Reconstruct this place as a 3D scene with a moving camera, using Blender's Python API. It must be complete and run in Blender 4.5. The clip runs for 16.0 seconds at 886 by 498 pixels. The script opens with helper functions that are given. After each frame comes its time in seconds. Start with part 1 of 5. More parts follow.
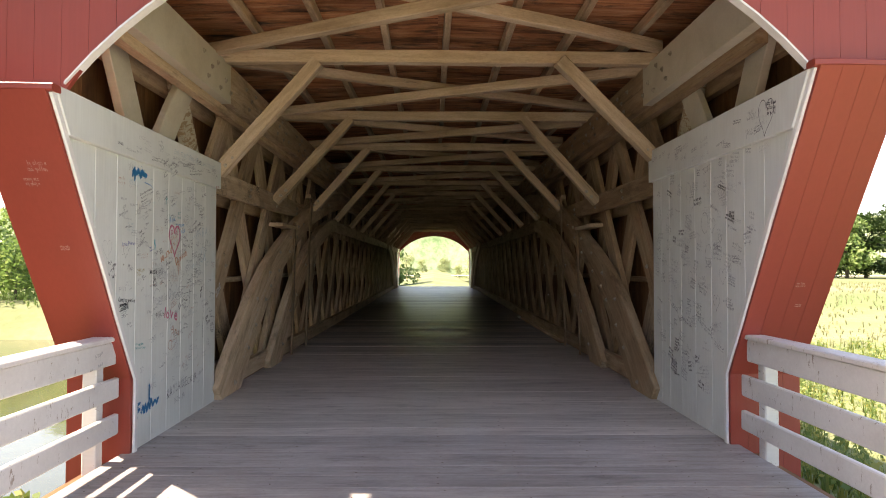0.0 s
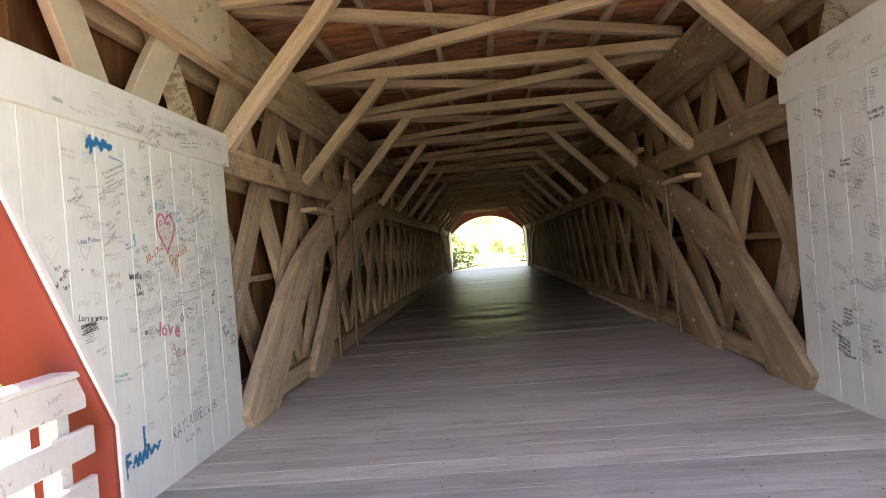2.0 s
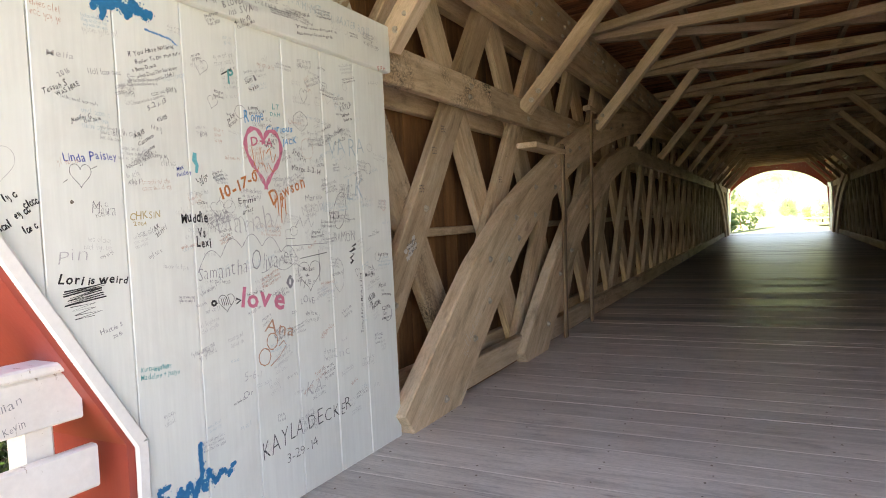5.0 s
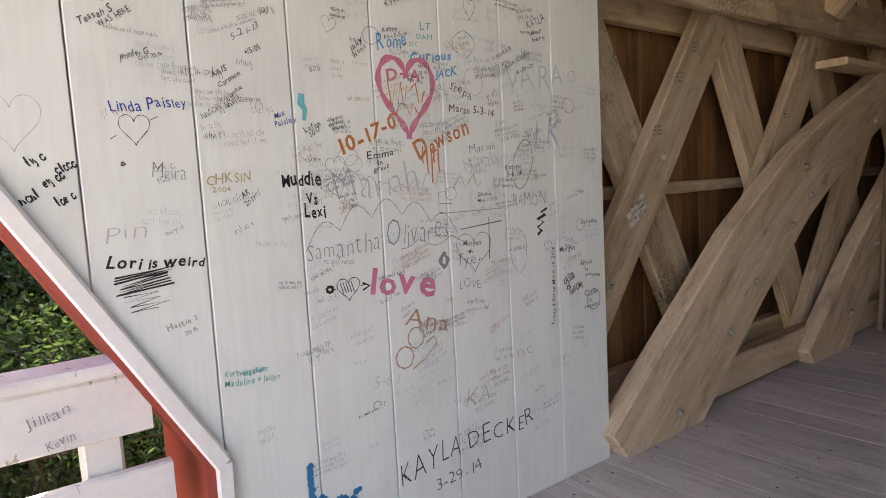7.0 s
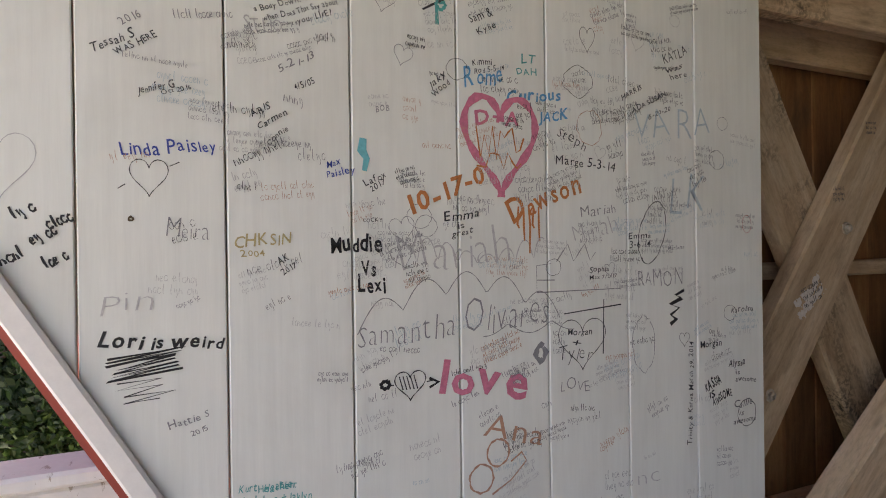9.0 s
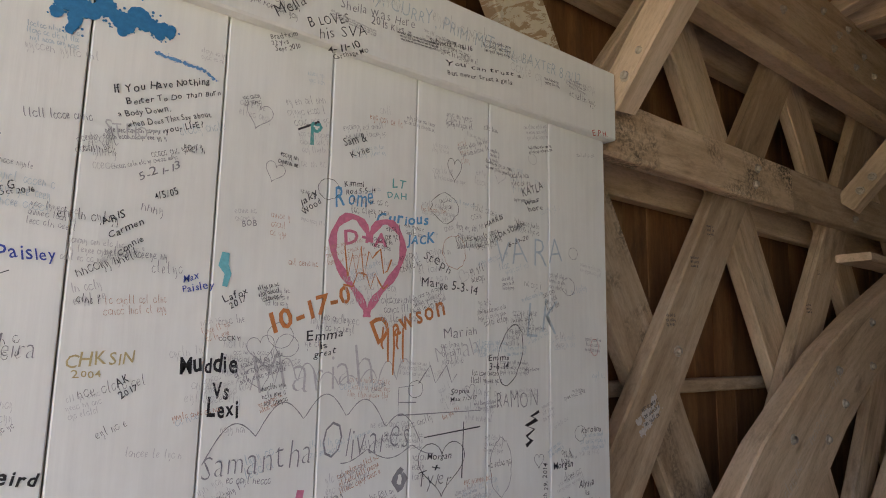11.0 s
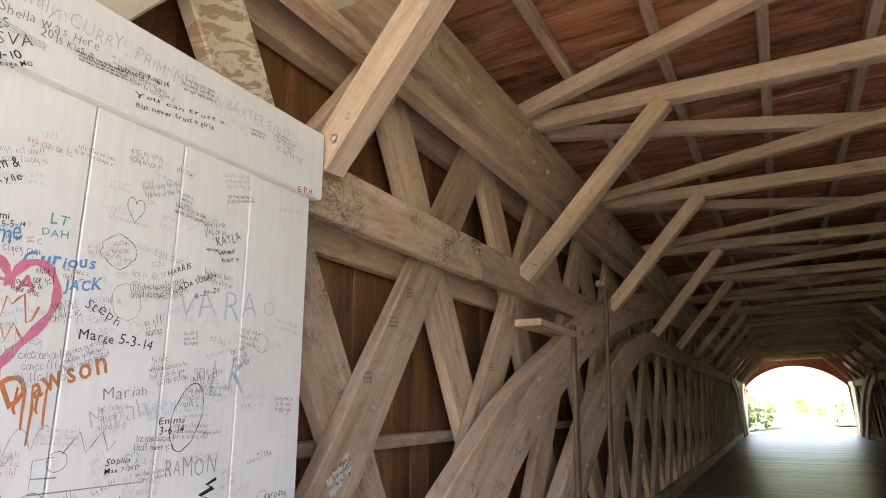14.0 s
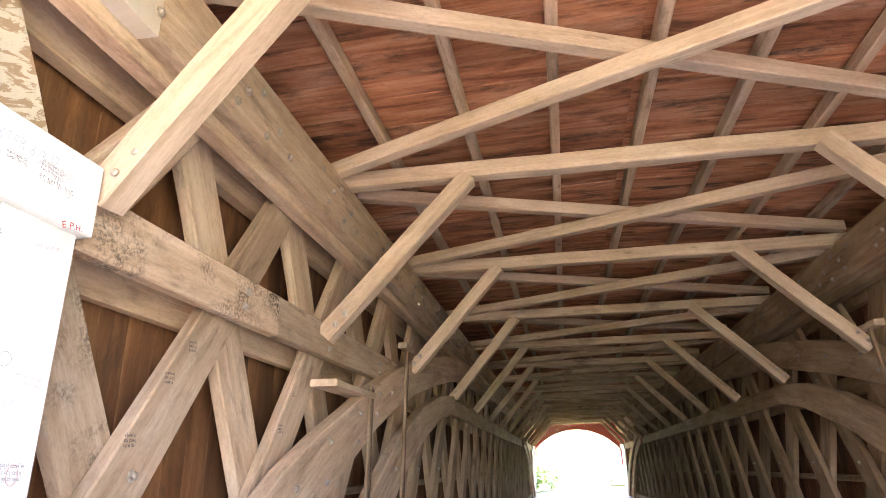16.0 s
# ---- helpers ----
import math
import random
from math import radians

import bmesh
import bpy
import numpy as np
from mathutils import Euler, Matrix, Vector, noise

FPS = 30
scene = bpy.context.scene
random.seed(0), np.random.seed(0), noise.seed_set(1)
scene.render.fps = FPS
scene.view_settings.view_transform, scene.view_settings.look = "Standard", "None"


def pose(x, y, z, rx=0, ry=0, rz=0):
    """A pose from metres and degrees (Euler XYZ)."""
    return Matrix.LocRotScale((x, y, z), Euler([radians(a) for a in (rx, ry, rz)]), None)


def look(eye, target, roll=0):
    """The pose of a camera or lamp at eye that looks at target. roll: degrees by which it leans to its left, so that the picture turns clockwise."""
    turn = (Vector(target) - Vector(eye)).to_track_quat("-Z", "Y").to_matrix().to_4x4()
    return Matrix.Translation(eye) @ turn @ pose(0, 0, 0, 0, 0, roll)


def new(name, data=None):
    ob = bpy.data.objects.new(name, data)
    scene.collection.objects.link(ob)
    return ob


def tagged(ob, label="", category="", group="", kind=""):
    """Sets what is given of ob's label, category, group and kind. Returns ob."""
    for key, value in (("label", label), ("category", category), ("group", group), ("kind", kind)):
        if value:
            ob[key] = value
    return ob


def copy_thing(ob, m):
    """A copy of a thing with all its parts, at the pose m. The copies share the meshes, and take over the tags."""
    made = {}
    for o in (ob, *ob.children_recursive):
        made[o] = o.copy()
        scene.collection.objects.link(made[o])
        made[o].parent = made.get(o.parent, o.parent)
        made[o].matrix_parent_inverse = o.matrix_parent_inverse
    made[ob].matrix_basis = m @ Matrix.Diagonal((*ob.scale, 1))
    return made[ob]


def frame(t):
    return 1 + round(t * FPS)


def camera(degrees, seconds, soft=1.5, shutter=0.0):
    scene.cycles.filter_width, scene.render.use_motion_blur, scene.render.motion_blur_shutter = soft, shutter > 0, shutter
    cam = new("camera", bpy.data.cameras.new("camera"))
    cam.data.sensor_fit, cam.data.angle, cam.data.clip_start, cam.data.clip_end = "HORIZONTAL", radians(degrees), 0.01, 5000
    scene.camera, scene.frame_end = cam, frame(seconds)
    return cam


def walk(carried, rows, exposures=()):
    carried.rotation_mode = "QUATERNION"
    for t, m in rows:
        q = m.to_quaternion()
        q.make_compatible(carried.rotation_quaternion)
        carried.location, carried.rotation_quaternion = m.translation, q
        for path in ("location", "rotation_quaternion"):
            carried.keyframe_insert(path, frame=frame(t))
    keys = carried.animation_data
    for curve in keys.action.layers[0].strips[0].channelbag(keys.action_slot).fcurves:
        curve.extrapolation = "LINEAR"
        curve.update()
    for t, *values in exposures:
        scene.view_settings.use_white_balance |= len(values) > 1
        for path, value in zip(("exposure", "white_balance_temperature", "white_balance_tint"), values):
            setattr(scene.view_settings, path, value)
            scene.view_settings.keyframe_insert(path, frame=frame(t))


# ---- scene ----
cam = camera(70.3, 16.0, soft=1.0)
PATH = [
    (0, (-0.043, 0.07, 1.406), (-0.013, 2.069, 1.456), 0.1),
    (0.5, (-0.04, 0.475, 1.387), (-0.032, 2.474, 1.457), -1.9),
    (1, (-0.12, 0.854, 1.355), (-0.133, 2.853, 1.38), -1.1),
    (1.5, (-0.175, 1.2, 1.351), (-0.283, 3.197, 1.37), -1.9),
    (2, (-0.189, 1.517, 1.347), (-0.323, 3.512, 1.351), -4.8),
    (2.5, (-0.214, 1.903, 1.343), (-0.301, 3.9, 1.401), -1.1),
    (3, (-0.258, 2.271, 1.321), (-0.361, 4.268, 1.36), -2.7),
    (3.5, (-0.255, 2.539, 1.293), (-0.353, 4.537, 1.292), -4.1),
    (4, (-0.237, 2.856, 1.294), (-0.603, 4.822, 1.284), -4.0),
    (4.5, (-0.27, 3.15, 1.285), (-0.971, 5.022, 1.258), -3.5),
    (5, (-0.265, 3.41, 1.267), (-1.195, 5.179, 1.191), -2.9),
    (5.2, (-0.25, 3.508, 1.279), (-1.272, 5.226, 1.2), -1.5),
    (7.3, (-0.589, 4.414, 1.306), (-2.211, 5.568, 1.119), -2.7),
    (7.5, (-0.645, 4.463, 1.298), (-2.293, 5.587, 1.15), -1.9),
    (8, (-0.736, 4.604, 1.279), (-2.484, 5.574, 1.233), -4.4),
    (8.5, (-0.78, 4.696, 1.308), (-2.63, 5.456, 1.261), -2.2),
    (9, (-0.827, 4.699, 1.334), (-2.63, 5.565, 1.33), -0.8),
    (9.5, (-0.846, 4.693, 1.369), (-2.58, 5.68, 1.501), 1.0),
    (10, (-0.844, 4.685, 1.364), (-2.492, 5.782, 1.652), -0.1),
    (10.2, (-0.841, 4.687, 1.403), (-2.473, 5.809, 1.684), 0.2),
    (12.3, (-0.802, 4.694, 1.39), (-2.112, 6.147, 1.803), 0.4),
    (12.5, (-0.797, 4.707, 1.394), (-2.051, 6.21, 1.805), 0.4),
    (13, (-0.794, 4.738, 1.398), (-1.91, 6.347, 1.804), 0.5),
    (13.5, (-0.774, 4.765, 1.398), (-1.777, 6.446, 1.809), 0.1),
    (14, (-0.754, 4.779, 1.398), (-1.648, 6.502, 1.883), -0.3),
    (14.5, (-0.749, 4.799, 1.398), (-1.506, 6.563, 1.961), -0.3),
    (15, (-0.718, 4.798, 1.393), (-1.312, 6.603, 2.017), -0.5),
    (15.5, (-0.705, 4.833, 1.41), (-1.171, 6.667, 2.056), -0.4),
    (16, (-0.67, 4.816, 1.402), (-1.003, 6.675, 2.059), -0.9),
]
EXPOSURES = [(0, 1.8, 7800, 20), (0.5, 2.3, 7900, 21), (1.0, 2.58, 7900, 22), (1.5, 2.68, 7900, 22), (2.0, 2.65, 7900, 22), (3.0, 3.25, 7900, 20), (3.5, 3.45, 7900, 21), (4.2, 3.1, 7900, 20), (5.0, 2.85, 7800, 20), (7.3, 2.38, 7800, 24), (9.0, 2.02, 7800, 24),
             (10.2, 1.95, 7700, 25), (12.5, 2.65, 7400, 28), (14.0, 3.15, 7200, 28), (16, 4.4, 6800, 31)]
walk(cam, [(t, look(eye, target, roll)) for t, eye, target, roll in PATH], EXPOSURES)

# ---- sky and sun ----
SUN_WAY = Vector((-0.70, 0.07, 1.0)).normalized()      # towards the sun
world = bpy.data.worlds.new("sky")
scene.world = world
world.use_nodes = True
wn = world.node_tree
sky = wn.nodes.new("ShaderNodeTexSky")
sky.sky_type, sky.sun_disc = "NISHITA", False
sky.sun_elevation = math.asin(SUN_WAY.z)
sky.sun_rotation = math.atan2(SUN_WAY.x, SUN_WAY.y)
sky.air_density, sky.dust_density = 1.0, 1.5
wn.nodes["Background"].inputs["Strength"].default_value = 0.15
wn.links.new(sky.outputs["Color"], wn.nodes["Background"].inputs["Color"])
sun = new("sun", bpy.data.lights.new("sun", "SUN"))
sun.data.energy, sun.data.angle, sun.data.color = 5.0, radians(0.55), (1.0, 0.95, 0.87)
sun.matrix_world = look((0, 0, 30), Vector((0, 0, 30)) - SUN_WAY)


# ---- materials ----
def material(name, build):
    m = bpy.data.materials.new(name)
    m.use_nodes = True
    nt = m.node_tree
    build(nt, nt.nodes, nt.nodes["Principled BSDF"])
    return m


def node(nt, kind, **values):
    n = nt.nodes.new(kind)
    for key, value in values.items():
        n.inputs[key.replace("_", " ")].default_value = value
    return n


def mapped(nt, scale, space="Object", spread=17.0):
    """Coordinates of the thing, scaled, shifted by its own random number."""
    tc = nt.nodes.new("ShaderNodeTexCoord")
    info = nt.nodes.new("ShaderNodeObjectInfo")
    mp = nt.nodes.new("ShaderNodeMapping")
    mp.inputs["Scale"].default_value = scale
    sh = nt.nodes.new("ShaderNodeVectorMath")
    sh.operation = "MULTIPLY"
    cmb = nt.nodes.new("ShaderNodeCombineXYZ")
    for k in range(3):
        nt.links.new(info.outputs["Random"], cmb.inputs[k])
    nt.links.new(cmb.outputs[0], sh.inputs[0])
    sh.inputs[1].default_value = (spread, spread * 1.7, spread * 0.6)
    nt.links.new(tc.outputs[space], mp.inputs["Vector"])
    nt.links.new(sh.outputs[0], mp.inputs["Location"])
    return mp.outputs["Vector"], info.outputs["Random"]


def ramp(nt, source, stops):
    r = nt.nodes.new("ShaderNodeValToRGB")
    el = r.color_ramp.elements
    while len(el) < len(stops):
        el.new(0.5)
    for e, (pos, col) in zip(el, stops):
        e.position = pos
        e.color = (*col, 1) if len(col) == 3 else col
    nt.links.new(source, r.inputs["Fac"])
    return r.outputs["Color"]


def grey(v):
    return (v, v, v)


def noise_tex(nt, vector, scale, detail=4.0, rough=0.55, distort=0.0):
    n = node(nt, "ShaderNodeTexNoise", Scale=scale, Detail=detail, Roughness=rough, Distortion=distort)
    nt.links.new(vector, n.inputs["Vector"])
    return n.outputs["Fac"]


def mix(nt, fac, a, b, blend="MIX"):
    m = nt.nodes.new("ShaderNodeMix")
    m.data_type, m.blend_type = "RGBA", blend
    for sock, val in ((m.inputs[0], fac), (m.inputs[6], a), (m.inputs[7], b)):
        if isinstance(val, (int, float)):
            sock.default_value = val
        elif isinstance(val, tuple):
            sock.default_value = (*val, 1)
        else:
            nt.links.new(val, sock)
    return m.outputs[2]


def bump(nt, bsdf, height, strength, distance=0.01):
    b = node(nt, "ShaderNodeBump", Strength=strength, Distance=distance)
    nt.links.new(height, b.inputs["Height"])
    nt.links.new(b.outputs["Normal"], bsdf.inputs["Normal"])


def timber(name, dark, mid, light, rough=0.75, stain=0.35, grain=1.0, vary=0.3, stain_colour=(0.05, 0.04, 0.03), gloss=0.3, relief=0.35, streak=0.5, islands=False, along="", stain_from=0.56, mould=0.0):
    """Sawn wood, its grain along the piece's local x, or along the path of a bent piece."""
    def build(nt, nodes, bsdf):
        def coords(scale):
            v, rnd = mapped(nt, scale)
            if along:
                at = nt.nodes.new("ShaderNodeAttribute")
                at.attribute_name = along
                nt.links.new(at.outputs["Vector"], v.node.inputs["Vector"])
            if islands:
                geo = nt.nodes.new("ShaderNodeNewGeometry")
                rnd = geo.outputs["Random Per Island"]
                cmb = nt.nodes.new("ShaderNodeCombineXYZ")
                mul = nt.nodes.new("ShaderNodeMath")
                mul.operation = "MULTIPLY"
                mul.inputs[1].default_value = 40.0
                nt.links.new(rnd, mul.inputs[0])
                for k in range(3):
                    nt.links.new(mul.outputs[0], cmb.inputs[k])
                nt.links.new(cmb.outputs[0], v.node.inputs["Location"])
            return v, rnd
        v, rnd = coords((0.55 * grain, 7 * grain, 7 * grain))
        g = noise_tex(nt, v, 2.0, 5, 0.6, 0.9)
        v1, _ = coords((0.5 * grain, 26 * grain, 26 * grain))
        fine = noise_tex(nt, v1, 2.6, 3, 0.6, 0.4)
        v2, _ = coords((0.8, 2.6, 2.6))
        blot = noise_tex(nt, v2, 1.5, 6, 0.65, 0.5)
        col = ramp(nt, mix(nt, 0.5, g, blot), [(0.33, dark), (0.5, mid), (0.66, light)])
        col = mix(nt, 0.22 * streak * 2, col, ramp(nt, fine, [(0.3, grey(0.45)), (0.6, grey(1.0))]), "MULTIPLY")
        # drying cracks along the grain
        v4, _ = coords((0.35 * grain, 11 * grain, 11 * grain))
        crack = ramp(nt, noise_tex(nt, v4, 1.7, 7, 0.65, 0.7), [(0.645, grey(0.0)), (0.68, grey(0.42))])
        col = mix(nt, crack, col, tuple(c * 0.35 for c in dark))
        spots = ramp(nt, noise_tex(nt, v2, 2.3, 7, 0.7, 0.2), [(stain_from, grey(0.0)), (stain_from + 0.16, grey(stain))])
        col = mix(nt, spots, col, stain_colour)
        if mould:
            # fine black mould in patches, the same in every direction
            vm, _ = coords((1.0, 1.0, 1.0))
            patch = ramp(nt, noise_tex(nt, vm, 3.2, 4, 0.6, 0.3), [(0.46, grey(0.0)), (0.66, grey(mould))])
            dots = ramp(nt, noise_tex(nt, vm, 55.0, 4, 0.7), [(0.44, grey(0.0)), (0.56, grey(1.0))])
            col = mix(nt, mix(nt, 1.0, patch, dots, "MULTIPLY"), col, (0.035, 0.03, 0.022))
        # weathered speckle
        v5, _ = coords((9.0, 30.0, 30.0))
        speck = noise_tex(nt, v5, 3.0, 3, 0.7)
        col = mix(nt, 0.30, col, ramp(nt, speck, [(0.34, grey(0.5)), (0.54, grey(1.0))]), "MULTIPLY")
        # each piece a little lighter or darker than the next
        tone = ramp(nt, rnd, [(0.0, grey(1.0 - vary)), (1.0, grey(1.0))])
        col = mix(nt, 1.0, col, tone, "MULTIPLY")
        # knots
        v3, _ = coords((1.3, 4.5, 4.5))
        vor = node(nt, "ShaderNodeTexVoronoi", Scale=1.2)
        nt.links.new(v3, vor.inputs["Vector"])
        knot = ramp(nt, vor.outputs["Distance"], [(0.0, grey(0.7)), (0.09, grey(0.0))])
        col = mix(nt, knot, col, tuple(c * 0.4 for c in dark))
        nt.links.new(col, bsdf.inputs["Base Color"])
        bsdf.inputs["Roughness"].default_value = rough
        bsdf.inputs["Specular IOR Level"].default_value = gloss
        bump(nt, bsdf, mix(nt, 0.5, speck, fine), relief, 0.006)
    return material(name, build)


AGED = dict(dark=(0.43, 0.298, 0.18), mid=(0.66, 0.49, 0.322), light=(0.83, 0.668, 0.48), streak=0.25)
WOOD = timber("weathered timber", **AGED, stain=0.55, stain_colour=(0.10, 0.065, 0.04), stain_from=0.54)
WOOD_BENT = timber("weathered bent timber", **AGED, stain=0.55, stain_colour=(0.10, 0.065, 0.04), stain_from=0.54, along="grain")
# right truss: browner wood, also darkened to paint in that side's dimmer light
BROWNED_SHADE = dict(dark=(0.31, 0.20, 0.115), mid=(0.48, 0.328, 0.192), light=(0.63, 0.47, 0.31), streak=0.25)
WOOD_BROWN_SHADE = timber("browned timber darkened for shade", **BROWNED_SHADE, stain=0.55, stain_colour=(0.09, 0.055, 0.03), stain_from=0.54)
WOOD_BROWN_SHADE_BENT = timber("browned bent timber darkened for shade", **BROWNED_SHADE, stain=0.55, stain_colour=(0.09, 0.055, 0.03), stain_from=0.54, along="grain")
WOOD_MOULD = timber("mouldy timber", **AGED, stain=0.5, stain_colour=(0.10, 0.065, 0.04), stain_from=0.54, mould=0.9)
WOOD_STRAP = timber("dark thin battens", (0.22, 0.145, 0.085), (0.36, 0.25, 0.155), (0.47, 0.34, 0.22), stain=0.4)
WOOD_NEW = timber("sawn pale pine", (0.45, 0.322, 0.205), (0.63, 0.475, 0.32), (0.77, 0.61, 0.445), stain=0.2, vary=0.2, streak=0.3)
WOOD_SIDING = timber("brown siding boards", (0.12, 0.05, 0.02), (0.255, 0.118, 0.048), (0.37, 0.195, 0.085), stain=0.6, vary=0.45, grain=0.7)
WOOD_ROOF = timber("red-brown roof boards", (0.17, 0.05, 0.022), (0.66, 0.285, 0.135), (0.90, 0.54, 0.33), stain=0.95, vary=0.35, grain=0.8, streak=0.6, islands=True, stain_from=0.52)
WOOD_FLOOR = timber("worn grey floor planks", (0.44, 0.385, 0.345), (0.66, 0.60, 0.545), (0.77, 0.71, 0.655), rough=0.5, stain=0.5, vary=0.2, gloss=0.3, relief=0.5, stain_colour=(0.11, 0.09, 0.08))
# floor colour darkened for the deep interior, standing in for fading daylight
WOOD_FLOOR_DIM = timber("floor planks darkened for dim interior", (0.22, 0.195, 0.185), (0.40, 0.36, 0.335), (0.52, 0.475, 0.445), rough=0.34, stain=0.5, vary=0.45, gloss=0.45, relief=0.5, stain_colour=(0.06, 0.05, 0.05))
WOOD_DECK = timber("grey approach planks", (0.30, 0.265, 0.24), (0.45, 0.41, 0.38), (0.57, 0.525, 0.49), rough=0.6, stain=0.4, vary=0.3, gloss=0.3)


def painted(name, colour, rough=0.5, dirt=0.25, dirt_colour=(0.35, 0.30, 0.24), scale=1.0, worn=0.0, under=(0.45, 0.30, 0.16), relief=0.25):
    """Oil paint on boards: brush grain, soiling, and bare wood where it has flaked."""
    def build(nt, nodes, bsdf):
        v, rnd = mapped(nt, (1.2 * scale, 1.2 * scale, 1.2 * scale))
        big = noise_tex(nt, v, 1.6, 6, 0.62, 0.4)
        v2, _ = mapped(nt, (30, 30, 2.0))
        brush = noise_tex(nt, v2, 1.5, 4, 0.6)
        col = mix(nt, ramp(nt, big, [(0.45, grey(0.0)), (0.8, grey(dirt))]), colour, dirt_colour)
        col = mix(nt, 0.18, col, ramp(nt, brush, [(0.3, grey(0.6)), (0.7, grey(1.0))]), "MULTIPLY")
        if worn:
            v3, _ = mapped(nt, (17, 5, 5))
            flake = ramp(nt, noise_tex(nt, v3, 1.3, 8, 0.7, 1.0), [(0.62 - worn * 0.25, grey(0.0)), (0.64 - worn * 0.25, grey(1.0))])
            col = mix(nt, flake, col, under)
        nt.links.new(col, bsdf.inputs["Base Color"])
        bsdf.inputs["Roughness"].default_value = rough
        bump(nt, bsdf, brush, relief, 0.003)
    return material(name, build)


WHITE = painted("white panel paint", (0.77, 0.79, 0.738), 0.42, 0.24)
WHITE_OLD = painted("flaking white paint", (0.74, 0.71, 0.62), 0.6, 0.3, worn=0.28)
CREAM = painted("cream truss paint", (0.66, 0.61, 0.49), 0.6, 0.4, (0.32, 0.25, 0.16))
CREAM_PEEL = painted("peeling cream paint", (0.70, 0.65, 0.52), 0.65, 0.4, (0.30, 0.22, 0.13), worn=0.45, under=(0.42, 0.30, 0.18))
RAIL_WHITE = painted("white rail paint", (0.78, 0.76, 0.72), 0.5, 0.35, (0.42, 0.34, 0.30), worn=0.03, under=(0.4, 0.34, 0.28))
RED = painted("barn red paint", (0.345, 0.06, 0.04), 0.45, 0.25, (0.28, 0.06, 0.04))
TRIM = painted("white trim paint", (0.84, 0.82, 0.78), 0.45, 0.2)


def plain(name, colour, rough=0.6, metal=0.0, bumpy=0.0, vary=0.25, scale=20.0):
    def build(nt, nodes, bsdf):
        v, rnd = mapped(nt, (1, 1, 1))
        f = noise_tex(nt, v, scale, 4, 0.6)
        col = mix(nt, ramp(nt, f, [(0.3, grey(0.0)), (0.75, grey(1.0))]), colour, tuple(c * (1 - vary) for c in colour))
        nt.links.new(col, bsdf.inputs["Base Color"])
        bsdf.inputs["Roughness"].default_value, bsdf.inputs["Metallic"].default_value = rough, metal
        if bumpy:
            bump(nt, bsdf, f, bumpy, 0.01)
    return material(name, build)


IRON = plain("rusted iron", (0.17, 0.11, 0.075), 0.7, 0.5, 0.4, 0.5, 40)
BOLT_STEEL = plain("dull bolt steel", (0.52, 0.46, 0.37), 0.5, 0.5, 0.3, 0.4, 60)


def foliage(name, a, b, c):
    def build(nt, nodes, bsdf):
        geo = nt.nodes.new("ShaderNodeNewGeometry")
        col = ramp(nt, geo.outputs["Random Per Island"], [(0.0, a), (0.5, b), (1.0, c)])
        nt.links.new(col, bsdf.inputs["Base Color"])
        bsdf.inputs["Roughness"].default_value = 0.55
        tr = nt.nodes.new("ShaderNodeBsdfTranslucent")
        nt.links.new(col, tr.inputs["Color"])
        mx = nt.nodes.new("ShaderNodeMixShader")
        mx.inputs[0].default_value = 0.45
        nt.links.new(bsdf.outputs[0], mx.inputs[1])
        nt.links.new(tr.outputs[0], mx.inputs[2])
        nt.links.new(mx.outputs[0], nodes["Material Output"].inputs["Surface"])
    return material(name, build)


LEAF = foliage("green leaves", (0.10, 0.18, 0.04), (0.16, 0.25, 0.065), (0.25, 0.33, 0.10))
LEAF_DARK = foliage("dark green leaves", (0.022, 0.05, 0.013), (0.04, 0.08, 0.02), (0.075, 0.125, 0.035))
WEED = foliage("yellow-green weeds", (0.10, 0.17, 0.035), (0.17, 0.24, 0.06), (0.36, 0.34, 0.08))
MEADOW = foliage("pale meadow grass", (0.19, 0.21, 0.085), (0.27, 0.27, 0.13), (0.35, 0.32, 0.185))
# far leaves: distance haze and glare mixed into a paler green
LEAF_HAZE = foliage("leaves paled for haze", (0.26, 0.33, 0.15), (0.40, 0.46, 0.22), (0.55, 0.56, 0.32))
BARK = plain("grey bark", (0.12, 0.09, 0.065), 0.85, 0, 0.6, 0.5, 6)


def ground_build(nt, nodes, bsdf):
    tc = nt.nodes.new("ShaderNodeTexCoord")
    a = noise_tex(nt, tc.outputs["Object"], 0.08, 6, 0.6)
    b = noise_tex(nt, tc.outputs["Object"], 1.8, 6, 0.65)
    col = ramp(nt, a, [(0.35, (0.14, 0.19, 0.06)), (0.55, (0.22, 0.235, 0.10)), (0.7, (0.32, 0.29, 0.165))])
    col = mix(nt, 0.5, col, ramp(nt, b, [(0.3, (0.35, 0.4, 0.3)), (0.7, (1, 1, 1))]), "MULTIPLY")
    nt.links.new(col, bsdf.inputs["Base Color"])
    bsdf.inputs["Roughness"].default_value = 0.9
    bump(nt, bsdf, b, 0.6, 0.1)


GROUND = material("meadow ground", ground_build)


